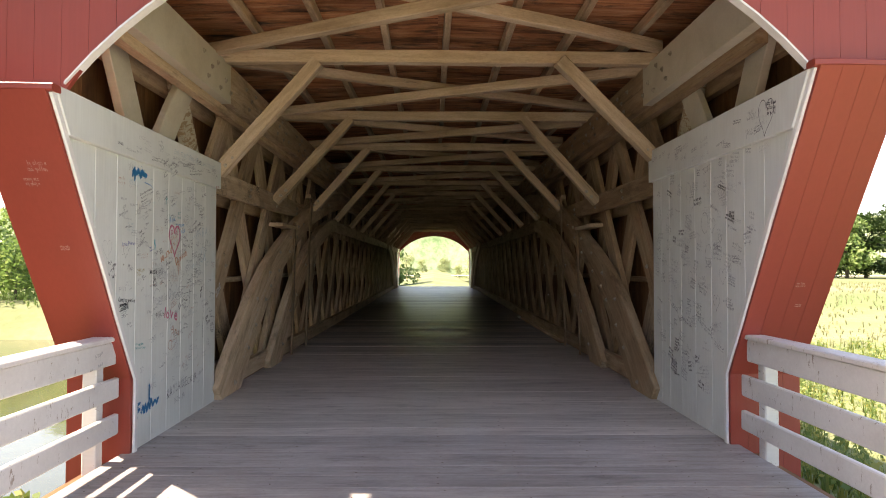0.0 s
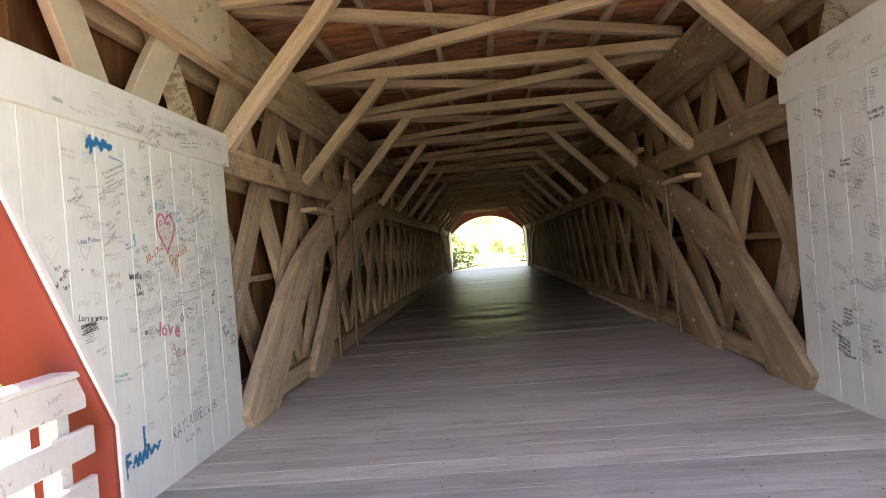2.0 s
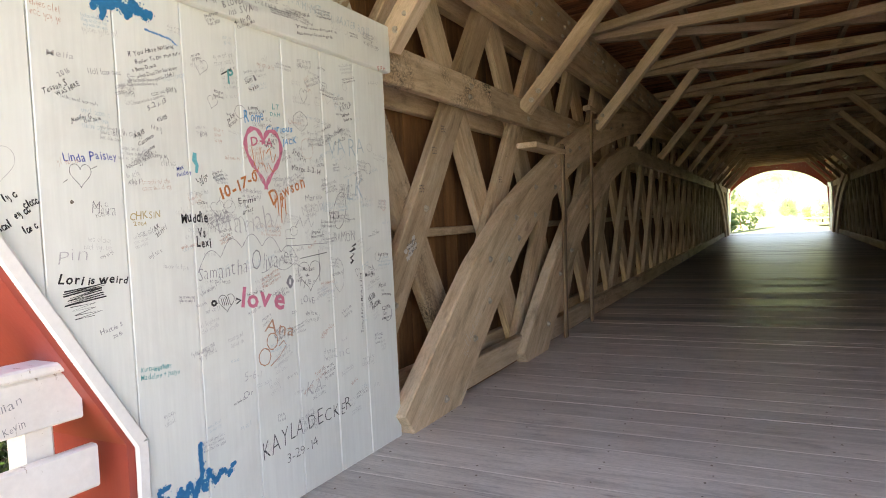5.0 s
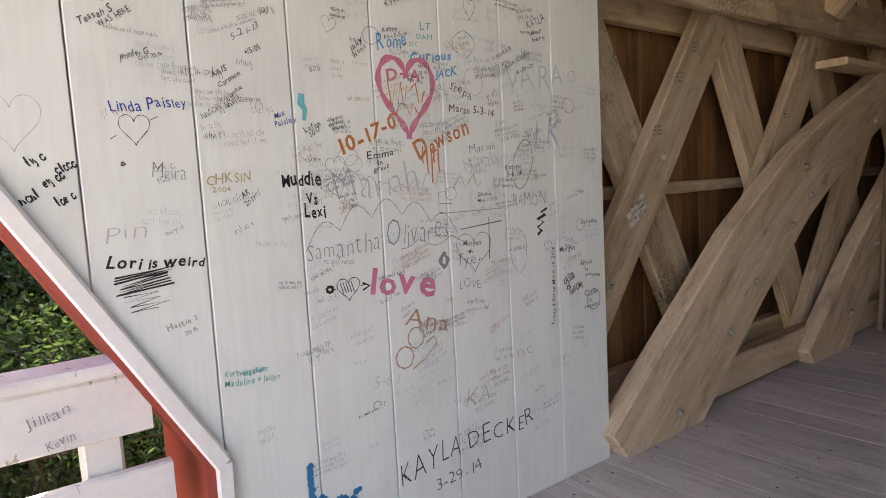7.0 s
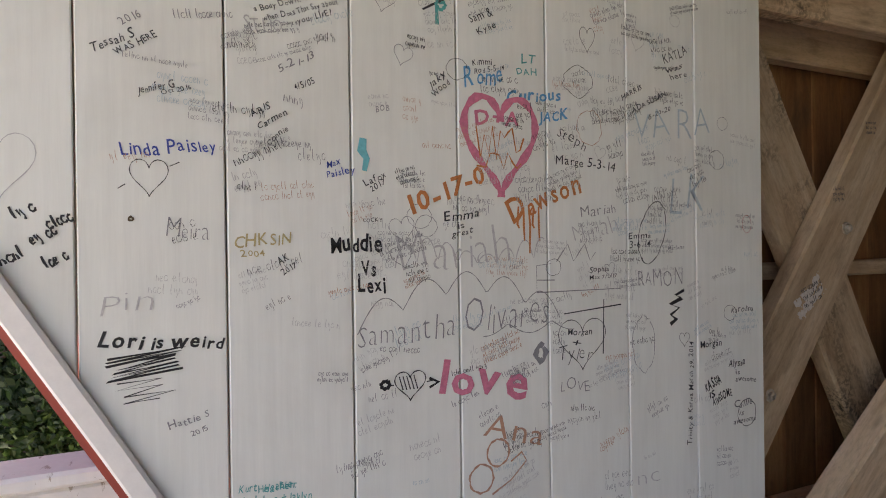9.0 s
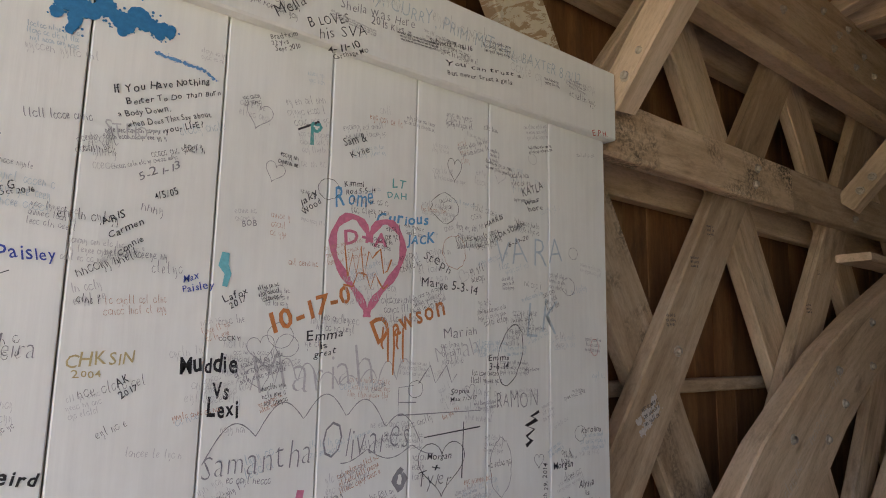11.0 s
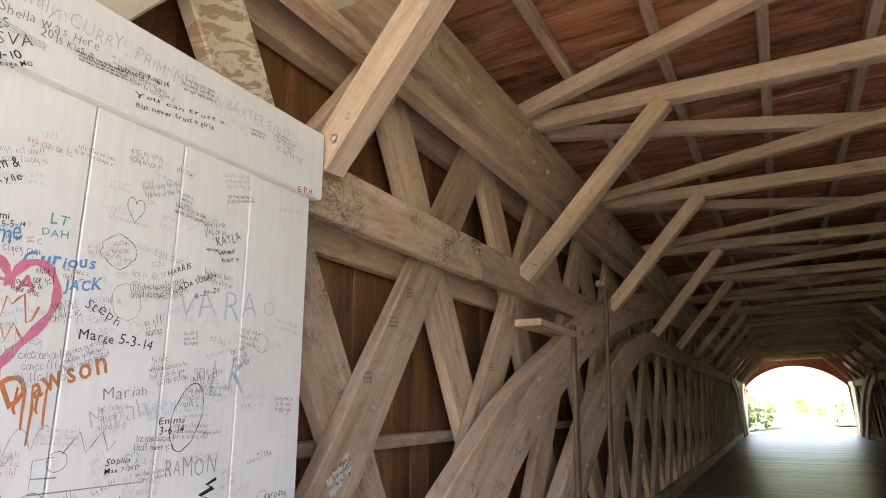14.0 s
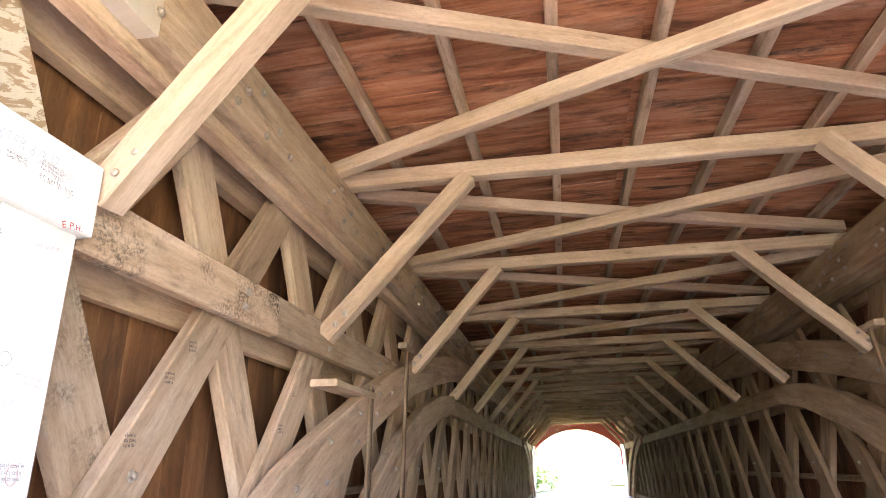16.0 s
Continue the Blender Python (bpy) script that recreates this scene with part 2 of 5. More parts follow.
def gravel_build(nt, nodes, bsdf):
    tc = nt.nodes.new("ShaderNodeTexCoord")
    b = noise_tex(nt, tc.outputs["Object"], 30, 6, 0.7)
    a = noise_tex(nt, tc.outputs["Object"], 0.8, 4, 0.6)
    col = ramp(nt, b, [(0.3, (0.30, 0.27, 0.22)), (0.7, (0.58, 0.54, 0.47))])
    col = mix(nt, 0.4, col, ramp(nt, a, [(0.3, grey(0.6)), (0.7, grey(1))]), "MULTIPLY")
    nt.links.new(col, bsdf.inputs["Base Color"])
    bsdf.inputs["Roughness"].default_value = 0.9
    bump(nt, bsdf, b, 0.7, 0.03)


GRAVEL = material("pale gravel", gravel_build)


def water_build(nt, nodes, bsdf):
    tc = nt.nodes.new("ShaderNodeTexCoord")
    b = noise_tex(nt, tc.outputs["Object"], 1.2, 4, 0.6, 0.5)
    a = noise_tex(nt, tc.outputs["Object"], 0.15, 3, 0.6)
    nt.links.new(ramp(nt, a, [(0.3, (0.05, 0.06, 0.03)), (0.7, (0.10, 0.10, 0.05))]), bsdf.inputs["Base Color"])
    bsdf.inputs["Roughness"].default_value = 0.06
    bump(nt, bsdf, b, 0.12, 0.05)


WATER = material("slow river water", water_build)


# ---- building helpers ----
def thing(name, label, category, group="", at=(0, 0, 0), kind=""):
    ob = new(name)
    ob.empty_display_size = 0.1
    ob.location = at
    return tagged(ob, label, category, group, kind)


def mesh_of(bm, name):
    me = bpy.data.meshes.new(name)
    bm.to_mesh(me)
    bm.free()
    return me


def part(name, bm, mat, parent=None, label=""):
    """Links a bmesh, or a mesh, as one mesh object under a thing or part."""
    me = bm if isinstance(bm, bpy.types.Mesh) else mesh_of(bm, name)
    if mat and not me.materials:
        me.materials.append(mat)
    ob = new(name, me)
    if parent:
        ob.parent = parent
        ob.matrix_parent_inverse = Matrix.Translation(parent.location).inverted() if not parent.parent else parent.matrix_world.inverted()
    if label:
        ob["label"] = label
    return ob


BEAMS = {}


def beam_mesh(length, width, thick, mat, variant=0, rough=0.004, segs=5, chamfer=0.008, bow=0.0):
    """A sawn timber along x from 0 to length, centred across, its arrises taken off, a little out of true."""
    key = (round(length, 3), round(width, 3), round(thick, 3), mat.name, variant, rough, segs, chamfer, bow)
    if key in BEAMS:
        return BEAMS[key]
    rnd = random.Random(hash((key[0], key[1], key[2], variant)) & 0xFFFF)
    a, b, c = width / 2, thick / 2, min(chamfer, thick * 0.3)
    ring = [(-a + c, -b), (a - c, -b), (a, -b + c), (a, b - c), (a - c, b), (-a + c, b), (-a, b - c), (-a, -b + c)]
    verts, faces = [], []
    for i in range(segs + 1):
        s = i / segs
        dy, dz = rnd.uniform(-rough, rough), rnd.uniform(-rough, rough)
        dz += bow * 4 * s * (1 - s)
        for y, z in ring:
            verts.append((length * s, y + dy + rnd.uniform(-rough, rough) * 0.4, z + dz))
    for i in range(segs):
        for k in range(8):
            faces.append((i * 8 + k, i * 8 + (k + 1) % 8, (i + 1) * 8 + (k + 1) % 8, (i + 1) * 8 + k))
    faces.append(tuple(reversed(range(8))))
    faces.append(tuple(segs * 8 + k for k in range(8)))
    me = bpy.data.meshes.new("timber")
    me.from_pydata(verts, [], [f[::-1] for f in faces])
    me.materials.append(mat)
    BEAMS[key] = me
    return me


def beam(name, p0, p1, width, thick, mat, parent=None, up=(0, 0, 1), variant=0, label="", **shape):
    """A timber from p0 to p1; its thickness lies along up, its width across it."""
    p0, p1 = Vector(p0), Vector(p1)
    x = (p1 - p0).normalized()
    z = Vector(up) - x * Vector(up).dot(x)
    z.normalize()
    y = z.cross(x)
    me = beam_mesh((p1 - p0).length, width, thick, mat, variant, **shape)
    ob = new(name, me)
    m = Matrix((x, y, z)).transposed().to_4x4()
    m.translation = p0
    ob.matrix_world = m
    if parent:
        ob.parent = parent
        ob.matrix_parent_inverse = Matrix.Translation(parent.location).inverted()
    if label:
        ob["label"] = label
    return ob


def prism(outline, x0, x1, mat=None, axis="x"):
    """A board cut to an outline of (y, z) and given thickness from x0 to x1 (or of (x, z), along y)."""
    bm = bmesh.new()
    place = (lambda a, b, c: (c, a, b)) if axis == "x" else (lambda a, b, c: (a, c, b))
    lo = [bm.verts.new(place(a, b, x0)) for a, b in outline]
    hi = [bm.verts.new(place(a, b, x1)) for a, b in outline]
    n = len(outline)
    bm.faces.new(lo)
    bm.faces.new(hi[::-1])
    for i in range(n):
        bm.faces.new((lo[i], hi[i], hi[(i + 1) % n], lo[(i + 1) % n]))
    bmesh.ops.recalc_face_normals(bm, faces=bm.faces)
    return bm


def soften(bm, width=0.006):
    sharp = [e for e in bm.edges if len(e.link_faces) == 2 and e.calc_face_angle(0) > 0.6]
    bmesh.ops.bevel(bm, geom=sharp, offset=width, segments=1, affect="EDGES")
    return bm


def swept(path, x0, x1):
    """A curved timber: path of (y, z, depth), of thickness x0 to x1."""
    top, bottom = [], []
    for i, (y, z, w) in enumerate(path):
        a, b = path[max(i - 1, 0)], path[min(i + 1, len(path) - 1)]
        d = Vector((b[0] - a[0], b[1] - a[1])).normalized()
        n = Vector((-d.y, d.x))
        top.append((y + n.x * w / 2, z + n.y * w / 2))
        bottom.append((y - n.x * w / 2, z - n.y * w / 2))
    bm = bmesh.new()
    grain = bm.verts.layers.float_vector.new("grain")
    rows, run = [], 0.0
    for i, (t, b) in enumerate(zip(top, bottom)):
        if i:
            run += math.hypot(path[i][0] - path[i - 1][0], path[i][1] - path[i - 1][1])
        row = []
        for (y, z), x, side in ((t, x0, 0.5), (t, x1, 0.5), (b, x1, -0.5), (b, x0, -0.5)):
            v = bm.verts.new((x, y, z))
            v[grain] = (run, side * path[i][2], x)
            row.append(v)
        rows.append(row)
    for r, s in zip(rows, rows[1:]):
        for k in range(4):
            bm.faces.new((r[k], r[(k + 1) % 4], s[(k + 1) % 4], s[k]))
    bm.faces.new(rows[0][::-1])
    bm.faces.new(rows[-1])
    bmesh.ops.recalc_face_normals(bm, faces=bm.faces)
    return bm


# ---- plan ----
Y_IN, Y_OUT = 4.85, 40.8           # feet of the two portals
HALF = 2.30                        # from the middle to the painted panels
Z_TIE = 3.50                       # underside of the ties
TIES = [6.6, 9.2, 11.58] + [14.15 + 2.5 * k for k in range(11)]
RAKE = 1.72                        # rise over run of the leaning portal
FAR = Y_IN + Y_OUT

# ---- ground, river, road ----
def ground_height(x, y):
    land = -0.75
    bank = min(max((y - 4.7) / 3.2, 0), 1) * min(max((36.6 - y) / 4.0, 0), 1)
    side = min(max((3.2 - x) / 2.5, 0), 1)
    z = land - 2.6 * bank * side
    z -= 1.0 * min(max((x - 3.6) / 2.5, 0), 1) * min(max((34 - x) / 14, 0), 1) * (1 - bank * side)
    near = max(0, 1 - abs(x) / 5.0)
    if y < 5.4:
        z += near * 0.7 * min(max((5.4 - y) / 1.2, 0), 1)
    if y > 40:
        z += near * 0.68
    return z + 0.08 * noise.noise((x * 0.3, y * 0.3, 0))


def grid_line(lo, hi, core_lo, core_hi, step):
    line = [core_lo + step * i for i in range(int((core_hi - core_lo) / step) + 1)]
    d, a = step, core_hi
    while a < hi:
        d *= 1.35
        a += d
        line.append(a)
    d, a = step, core_lo
    while a > lo:
        d *= 1.35
        a -= d
        line.insert(0, a)
    return line


gx, gy = grid_line(-900, 900, -30, 30, 1.0), grid_line(-600, 1500, -8, 60, 1.0)
me = bpy.data.meshes.new("ground")
me.from_pydata([(x, y, ground_height(x, y)) for y in gy for x in gx], [],
               [(j * len(gx) + i, j * len(gx) + i + 1, (j + 1) * len(gx) + i + 1, (j + 1) * len(gx) + i)
                for j in range(len(gy) - 1) for i in range(len(gx) - 1)])
tagged(part("ground", me, GROUND), "meadow ground of pale dry grass round the bridge", "ground", kind="structure")
bm = bmesh.new()
bm.faces.new([bm.verts.new(v) for v in ((-200, 4, -2.6), (3.5, 4, -2.6), (3.5, 41, -2.6), (-200, 41, -2.6))])
tagged(part("water", bm, WATER), "slow brown river reflecting the sky under the bridge", "river", kind="structure")
bm = bmesh.new()
bm.faces.new([bm.verts.new(v) for v in ((-80, 112, -0.55), (90, 112, -0.55), (90, 122, -0.55), (-80, 122, -0.55))])
tagged(part("road", bm, GRAVEL), "pale gravel road across the meadow beyond the bridge", "road", kind="structure")
bm = bmesh.new()
rows = [[bm.verts.new((x, y, ground_height(x, y) + 0.07)) for x in (2.42, 2.8, 3.3, 3.9)] for y in (-7, -4, -1, 1, 3, 4.6)]
for p, q in zip(rows, rows[1:]):
    for k in range(3):
        bm.faces.new((p[k], p[k + 1], q[k + 1], q[k]))
tagged(part("pavement", bm, GRAVEL), "strip of pale gravel beside the deck", "gravel strip", kind="structure")

# backdrop: haze and sunlight put in as pale colour and a faint glow
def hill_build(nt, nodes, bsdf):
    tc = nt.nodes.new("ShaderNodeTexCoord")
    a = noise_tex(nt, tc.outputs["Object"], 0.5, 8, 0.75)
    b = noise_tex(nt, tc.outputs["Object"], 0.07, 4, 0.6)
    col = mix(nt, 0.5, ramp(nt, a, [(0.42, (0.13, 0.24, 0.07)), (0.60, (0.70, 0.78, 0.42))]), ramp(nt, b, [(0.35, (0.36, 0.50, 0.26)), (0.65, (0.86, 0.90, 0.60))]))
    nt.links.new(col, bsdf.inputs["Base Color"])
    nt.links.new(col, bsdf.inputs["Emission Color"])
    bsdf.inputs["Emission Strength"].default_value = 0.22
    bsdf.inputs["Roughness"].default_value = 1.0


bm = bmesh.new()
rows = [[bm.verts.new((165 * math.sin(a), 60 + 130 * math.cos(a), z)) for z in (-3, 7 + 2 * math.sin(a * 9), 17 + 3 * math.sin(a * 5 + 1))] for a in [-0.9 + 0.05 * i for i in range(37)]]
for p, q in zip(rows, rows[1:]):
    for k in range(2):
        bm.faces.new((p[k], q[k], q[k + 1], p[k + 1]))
tagged(part("backdrop", bm, material("glowing hazy hillside", hill_build)), "glowing backdrop of a hazy wooded hillside in the distance", "hillside", kind="structure")

# ---- trusses ----
def bolt_mesh(s):
    """A domed bolt head on its washer, standing off a face that looks to -s in x."""
    bm = bmesh.new()
    rows = [(-0.004, 0.026), (0.005, 0.026), (0.006, 0.017), (0.017, 0.016), (0.022, 0.009)]
    rings = [[bm.verts.new((-s * d, r * math.cos(a * math.pi / 4), r * math.sin(a * math.pi / 4))) for a in range(8)] for d, r in rows]
    for p, q in zip(rings, rings[1:]):
        for a in range(8):
            bm.faces.new((p[a], p[(a + 1) % 8], q[(a + 1) % 8], q[a]))
    bm.faces.new(rings[-1])
    bmesh.ops.recalc_face_normals(bm, faces=bm.faces)
    me = mesh_of(bm, "bolt_head")
    me.materials.append(BOLT_STEEL)
    return me


BOLT_LEFT, BOLT_RIGHT = bolt_mesh(-1), bolt_mesh(1)


def lattice_truss(side):
    """side -1 or 1. Chords, two layers of crossed planks, and the curved ribs in front of them."""
    s = side
    oak, oak_bent = (WOOD, WOOD_BENT) if s < 0 else (WOOD_BROWN_SHADE, WOOD_BROWN_SHADE_BENT)
    t = thing("lattice_truss", "weathered timber lattice truss with bolted chords and curved ribs", "truss", "bridge trusses", (s * 2.4, Y_IN, 0))
    def X(v):
        return s * v
    start = 4.96 if s < 0 else 5.26
    # chords: layers of plank bolted together
    beam("upper_chord", (X(2.25), 6.75, 3.315), (X(2.25), FAR - 4.2, 3.315), 0.41, 0.10, oak, t, (s, 0, 0), segs=24, rough=0.0015, chamfer=0.004)
    beam("upper_chord", (X(2.352), 4.6, 3.23), (X(2.352), FAR - 4.6, 3.23), 0.40, 0.10, oak, t, (s, 0, 0), segs=16, rough=0.002, chamfer=0.004)
    beam("upper_chord", (X(2.62), 4.6, 3.19), (X(2.62), FAR - 4.6, 3.19), 0.36, 0.09, oak, t, (s, 0, 0), segs=12)
    beam("upper_chord", (X(2.25), 4.35, 3.315), (X(2.25), 6.745, 3.315), 0.41, 0.10, CREAM, t, (s, 0, 0), segs=6, rough=0.0015, chamfer=0.004, label="upper chord end in worn cream paint")
    beam("middle_chord", (X(2.367), 6.655, 2.285), (X(2.367), 8.35, 2.295), 0.25, 0.075, WOOD_MOULD if s < 0 else oak, t, (s, 0, 0), segs=4, rough=0.002, label="chord end with black mould")
    beam("middle_chord", (X(2.367), 8.351, 2.295), (X(2.367), 11.7, 2.33), 0.25, 0.075, oak, t, (s, 0, 0), segs=8, rough=0.002)
    beam("middle_chord", (X(2.62), start, 2.21), (X(2.62), FAR - 5, 2.21), 0.22, 0.075, oak, t, (s, 0, 0), segs=10)
    beam("middle_chord", (X(2.367), 14.3, 2.30), (X(2.367), FAR - 4.9, 2.30), 0.25, 0.075, oak, t, (s, 0, 0), segs=20)
    beam("lower_chord", (X(2.36), 6.7, 0.125), (X(2.36), FAR - 4.9, 0.125), 0.20, 0.09, oak, t, (s, 0, 0), segs=20)
    beam("lower_chord", (X(2.62), start, 0.165), (X(2.62), FAR - 4.9, 0.165), 0.18, 0.075, oak, t, (s, 0, 0), segs=8)
    # planks leaning forward, in front
    lo, hi = 0.05, 3.42
    for k in range(-3, 27):
        y = 7.76 + (1.33 if k > 0 else 1.21) * k          # centre at z = 2.08
        y0, y1 = y + (lo - 2.08) / 1.325, y + (hi - 2.08) / 1.325
        z0, z1 = lo, hi
        if y0 < start + 0.12:
            z0 += (start + 0.12 - y0) * 1.325
            y0 = start + 0.12
        if y1 > FAR - 4.6:
            z1 -= (y1 - (FAR - 4.6)) * 1.325
            y1 = FAR - 4.6
        if z1 - z0 < 0.4:
            continue
        cream = y < 6.5
        beam("lattice_plank", (X(2.446), y0, z0), (X(2.446), y1, z1), 0.275, 0.072, CREAM if cream else oak, t, (s, 0, 0), variant=k % 4, rough=0.007)
    for k in range(-3, 27):
        y = 7.06 + (1.33 if k > 0 else 1.22) * k          # centre at z = 1.5
        y0, y1 = y + (1.5 - lo) / 1.8, y + (1.5 - hi) / 1.8
        z0, z1 = lo, hi
        edge = 5.0 if s < 0 else 5.2
        if y1 < 4.45 + (0.25 if s > 0 else 0):
            lim = 4.45 + (0.25 if s > 0 else 0)
            z1 -= (lim - y1) * 1.8
            y1 = lim
        if z1 < 2.5 and y1 < edge:
            continue
        if y0 > FAR - 4.6:
            z0 += (y0 - (FAR - 4.6)) * 1.8
            y0 = FAR - 4.6
        if z1 - z0 < 0.4:
            continue
        if k == 0:
            # painted above the panel, mouldy below
            ym = y - (2.25 - 1.5) / 1.8
            beam("lattice_plank", (X(2.526), y0, z0), (X(2.526), ym, 2.25), 0.30, 0.072, WOOD_MOULD, t, (s, 0, 0), variant=4, rough=0.007, label="mouldy lattice plank")
            beam("lattice_plank", (X(2.524), ym, 2.25), (X(2.524), y1, z1), 0.30, 0.072, CREAM_PEEL, t, (s, 0, 0), variant=5, rough=0.007, label="lattice plank with peeling cream paint")
            continue
        beam("lattice_plank", (X(2.526), y0, z0), (X(2.526), y1, z1), 0.30, 0.072, oak if y > 6.5 else CREAM, t, (s, 0, 0), variant=4 + k % 4, rough=0.007)
    # curved ribs
    half_rib = [(6.75, -0.1, 0.60), (7.83, 0.76, 0.56), (8.5, 1.19, 0.48), (9.0, 1.43, 0.43), (9.6, 1.67, 0.39), (10.2, 1.91, 0.37),
                (11.0, 2.17, 0.37), (11.8, 2.37, 0.37), (12.8, 2.57, 0.37), (13.8, 2.74, 0.37), (15.1, 2.91, 0.37), (17, 3.0, 0.37), (20, 3.06, 0.36)]
    rib = half_rib + [(FAR - y, z, w) for y, z, w in reversed(half_rib)]
    part("arch_rib", soften(swept(rib, X(2.24), X(2.352)), 0.01), oak_bent, t)
    low = [(8.78, -0.1, 0.50), (9.56, 0.53, 0.48), (10.3, 1.05, 0.45), (11.2, 1.52, 0.40), (12.3, 1.92, 0.36), (13.4, 2.18, 0.30), (14.4, 2.30, 0.25)]
    part("arch_rib", soften(swept(low, X(2.245), X(2.351)), 0.01), oak_bent, t)
    part("arch_rib", soften(swept([(FAR - y, z, w) for y, z, w in reversed(low)], X(2.245), X(2.351)), 0.01), oak_bent, t)
    # stub shelf and iron straps
    beam("spacer_block", (X(2.29), 9.05, 1.98), (X(2.29), 10.0, 1.98), 0.20, 0.05, WOOD_NEW, t, (0, 0, 1))
    for ya, yb, zb in ((9.80, 9.97, 2.06), (10.88, 11.25, 2.58)):
        beam("strap", (X(2.222), ya, 0.02), (X(2.222), yb, zb), 0.055, 0.026, WOOD_STRAP, t, (s, 0, 0), segs=8, rough=0.004, label="thin dark upright batten")
        if s < 0:
            beam("strap", (X(2.222), ya + 0.075, 0.02), (X(2.222), yb + 0.05, zb - 0.02), 0.03, 0.016, IRON, t, (s, 0, 0), segs=8, rough=0.004, label="rusted iron rod")
    beam("strap_block", (X(2.235), 11.08, 2.60), (X(2.235), 11.42, 2.60), 0.09, 0.06, WOOD_NEW, t, (0, 0, 1))
    # bolt heads where the planks cross the chords and each other
    heads = []
    for k in range(-2, 8):
        y = 7.76 + 1.33 * k
        for z, n in ((2.28, 2), (1.42, 1), (0.80, 1)):
            yc = y + (z - 2.08) / 1.325
            if yc > 6.75 and not (z < 2 and 7.4 < yc < 11.5 and z < 0.85 * (yc - 6.8)):
                for i in range(n):
                    heads.append((2.329 if z > 2 and yc < 11.6 else 2.409, yc + 0.03 * i, z - 0.03 + 0.09 * i))
        for dy, dz in ((0.0, 0.10), (0.12, -0.10), (0.22, 0.02), (0.38, 0.11), (0.46, -0.12), (0.62, 0.0), (0.78, -0.09)):
            yc = y + 0.85 + dy
            if yc > 4.6:
                heads.append((2.199, yc, 3.31 + dz))
    for y, z in ((7.1, 0.10), (7.6, 0.42), (7.9, 0.66), (7.95, 0.98), (8.35, 0.95), (8.55, 1.30), (8.6, 1.12), (9.05, 1.32), (9.1, 1.58), (9.7, 1.60), (9.75, 1.82), (10.2, 1.85), (10.3, 2.02), (10.7, 2.08), (11.3, 2.2), (11.6, 2.4), (12.4, 2.5), (13.2, 2.64), (9.3, 0.25), (9.75, 0.7), (10.2, 0.92), (10.9, 1.4)):
        heads.append((2.238, y, z))
    for x, y, z in heads:
        ob = new("bolt_head", BOLT_RIGHT if s > 0 else BOLT_LEFT)
        ob.matrix_world = pose(X(x), y, z, random.uniform(0, 360))
        ob.parent = t
        ob.matrix_parent_inverse = Matrix.Translation(t.location).inverted()
    beam("nailing_strip", (X(2.64), 6.7, 1.22), (X(2.64), FAR - 6.7, 1.22), 0.07, 0.06, oak, t, (s, 0, 0))
    return t


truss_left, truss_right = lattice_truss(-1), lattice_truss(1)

# ---- roof frame ----
def tie_frame():
    for k, y in enumerate(TIES):
        ob = beam("tie_beam", (-2.34, y, Z_TIE + 0.065), (2.34, y, Z_TIE + 0.065), 0.12, 0.13, WOOD_NEW if k < 3 else WOOD, None, variant=k % 5, rough=0.006, segs=8)
        tagged(ob, "sawn pine tie beam across the tops of both trusses", "beam", "tie beams")
        for s in (-1, 1):
            foot = {0: 6.75, 1: 9.12, 2: 11.62 if s < 0 else 11.4}.get(k, y + 0.30 if s < 0 else y - 0.30)
            low = (2.58 if s > 0 else 2.40) if k == 0 else (2.34 if k == 1 else 2.44)
            ob = beam("knee_brace", (s * (2.32 if k < 2 else 2.25), foot - 0.015, low - 0.03), (s * 1.25, y + (0.0 if s < 0 else -0.09), Z_TIE + 0.02), 0.13, 0.13, WOOD_NEW if k < 4 else WOOD, None, (s, 0, 1), variant=k % 3, rough=0.003)
            tagged(ob, "pale sawn pine knee brace between truss and tie beam", "brace", "knee braces")
            if k < 5:
                for d in (0.06, 0.16):
                    head = new("bolt_head", BOLT_RIGHT if s > 0 else BOLT_LEFT)
                    head.matrix_world = pose(s * (2.26 - d * 0.7), foot - 0.085, low + d * 0.75, 0, 0, 90 * s)
                    head.parent = ob
                    head.matrix_parent_inverse = ob.matrix_world.inverted()
    ends = TIES + [FAR - 4.5]
    first = [3.8] + ends
    for k, (a, b) in enumerate(zip(first, first[1:])):
        for s, z in ((1, Z_TIE + 0.18), (-1, Z_TIE + 0.06)):
            ob = beam("diagonal_brace", (-2.30, a + 0.48 if s > 0 else b - 0.22, z), (2.30, b - 0.08 if s > 0 else a + 0.33, z), 0.10, 0.11, WOOD_NEW if k < 4 else WOOD, None, variant=k % 4, rough=0.006)
            tagged(ob, "slender sawn diagonal brace under the roof", "brace", "roof diagonals")
    for x in (-1.88, -1.21, -0.56, 0.09, 0.74, 1.40, 2.07):
        z = 3.82 + 0.06 * (1 - abs(x) / 2.3)
        ob = beam("purlin", (x, 3.4, z), (x, FAR - 3.4, z), 0.07, 0.11, WOOD, None, segs=30, rough=0.008)
        tagged(ob, "rough timber purlin running the length of the roof", "purlin", "roof purlins")


tie_frame()


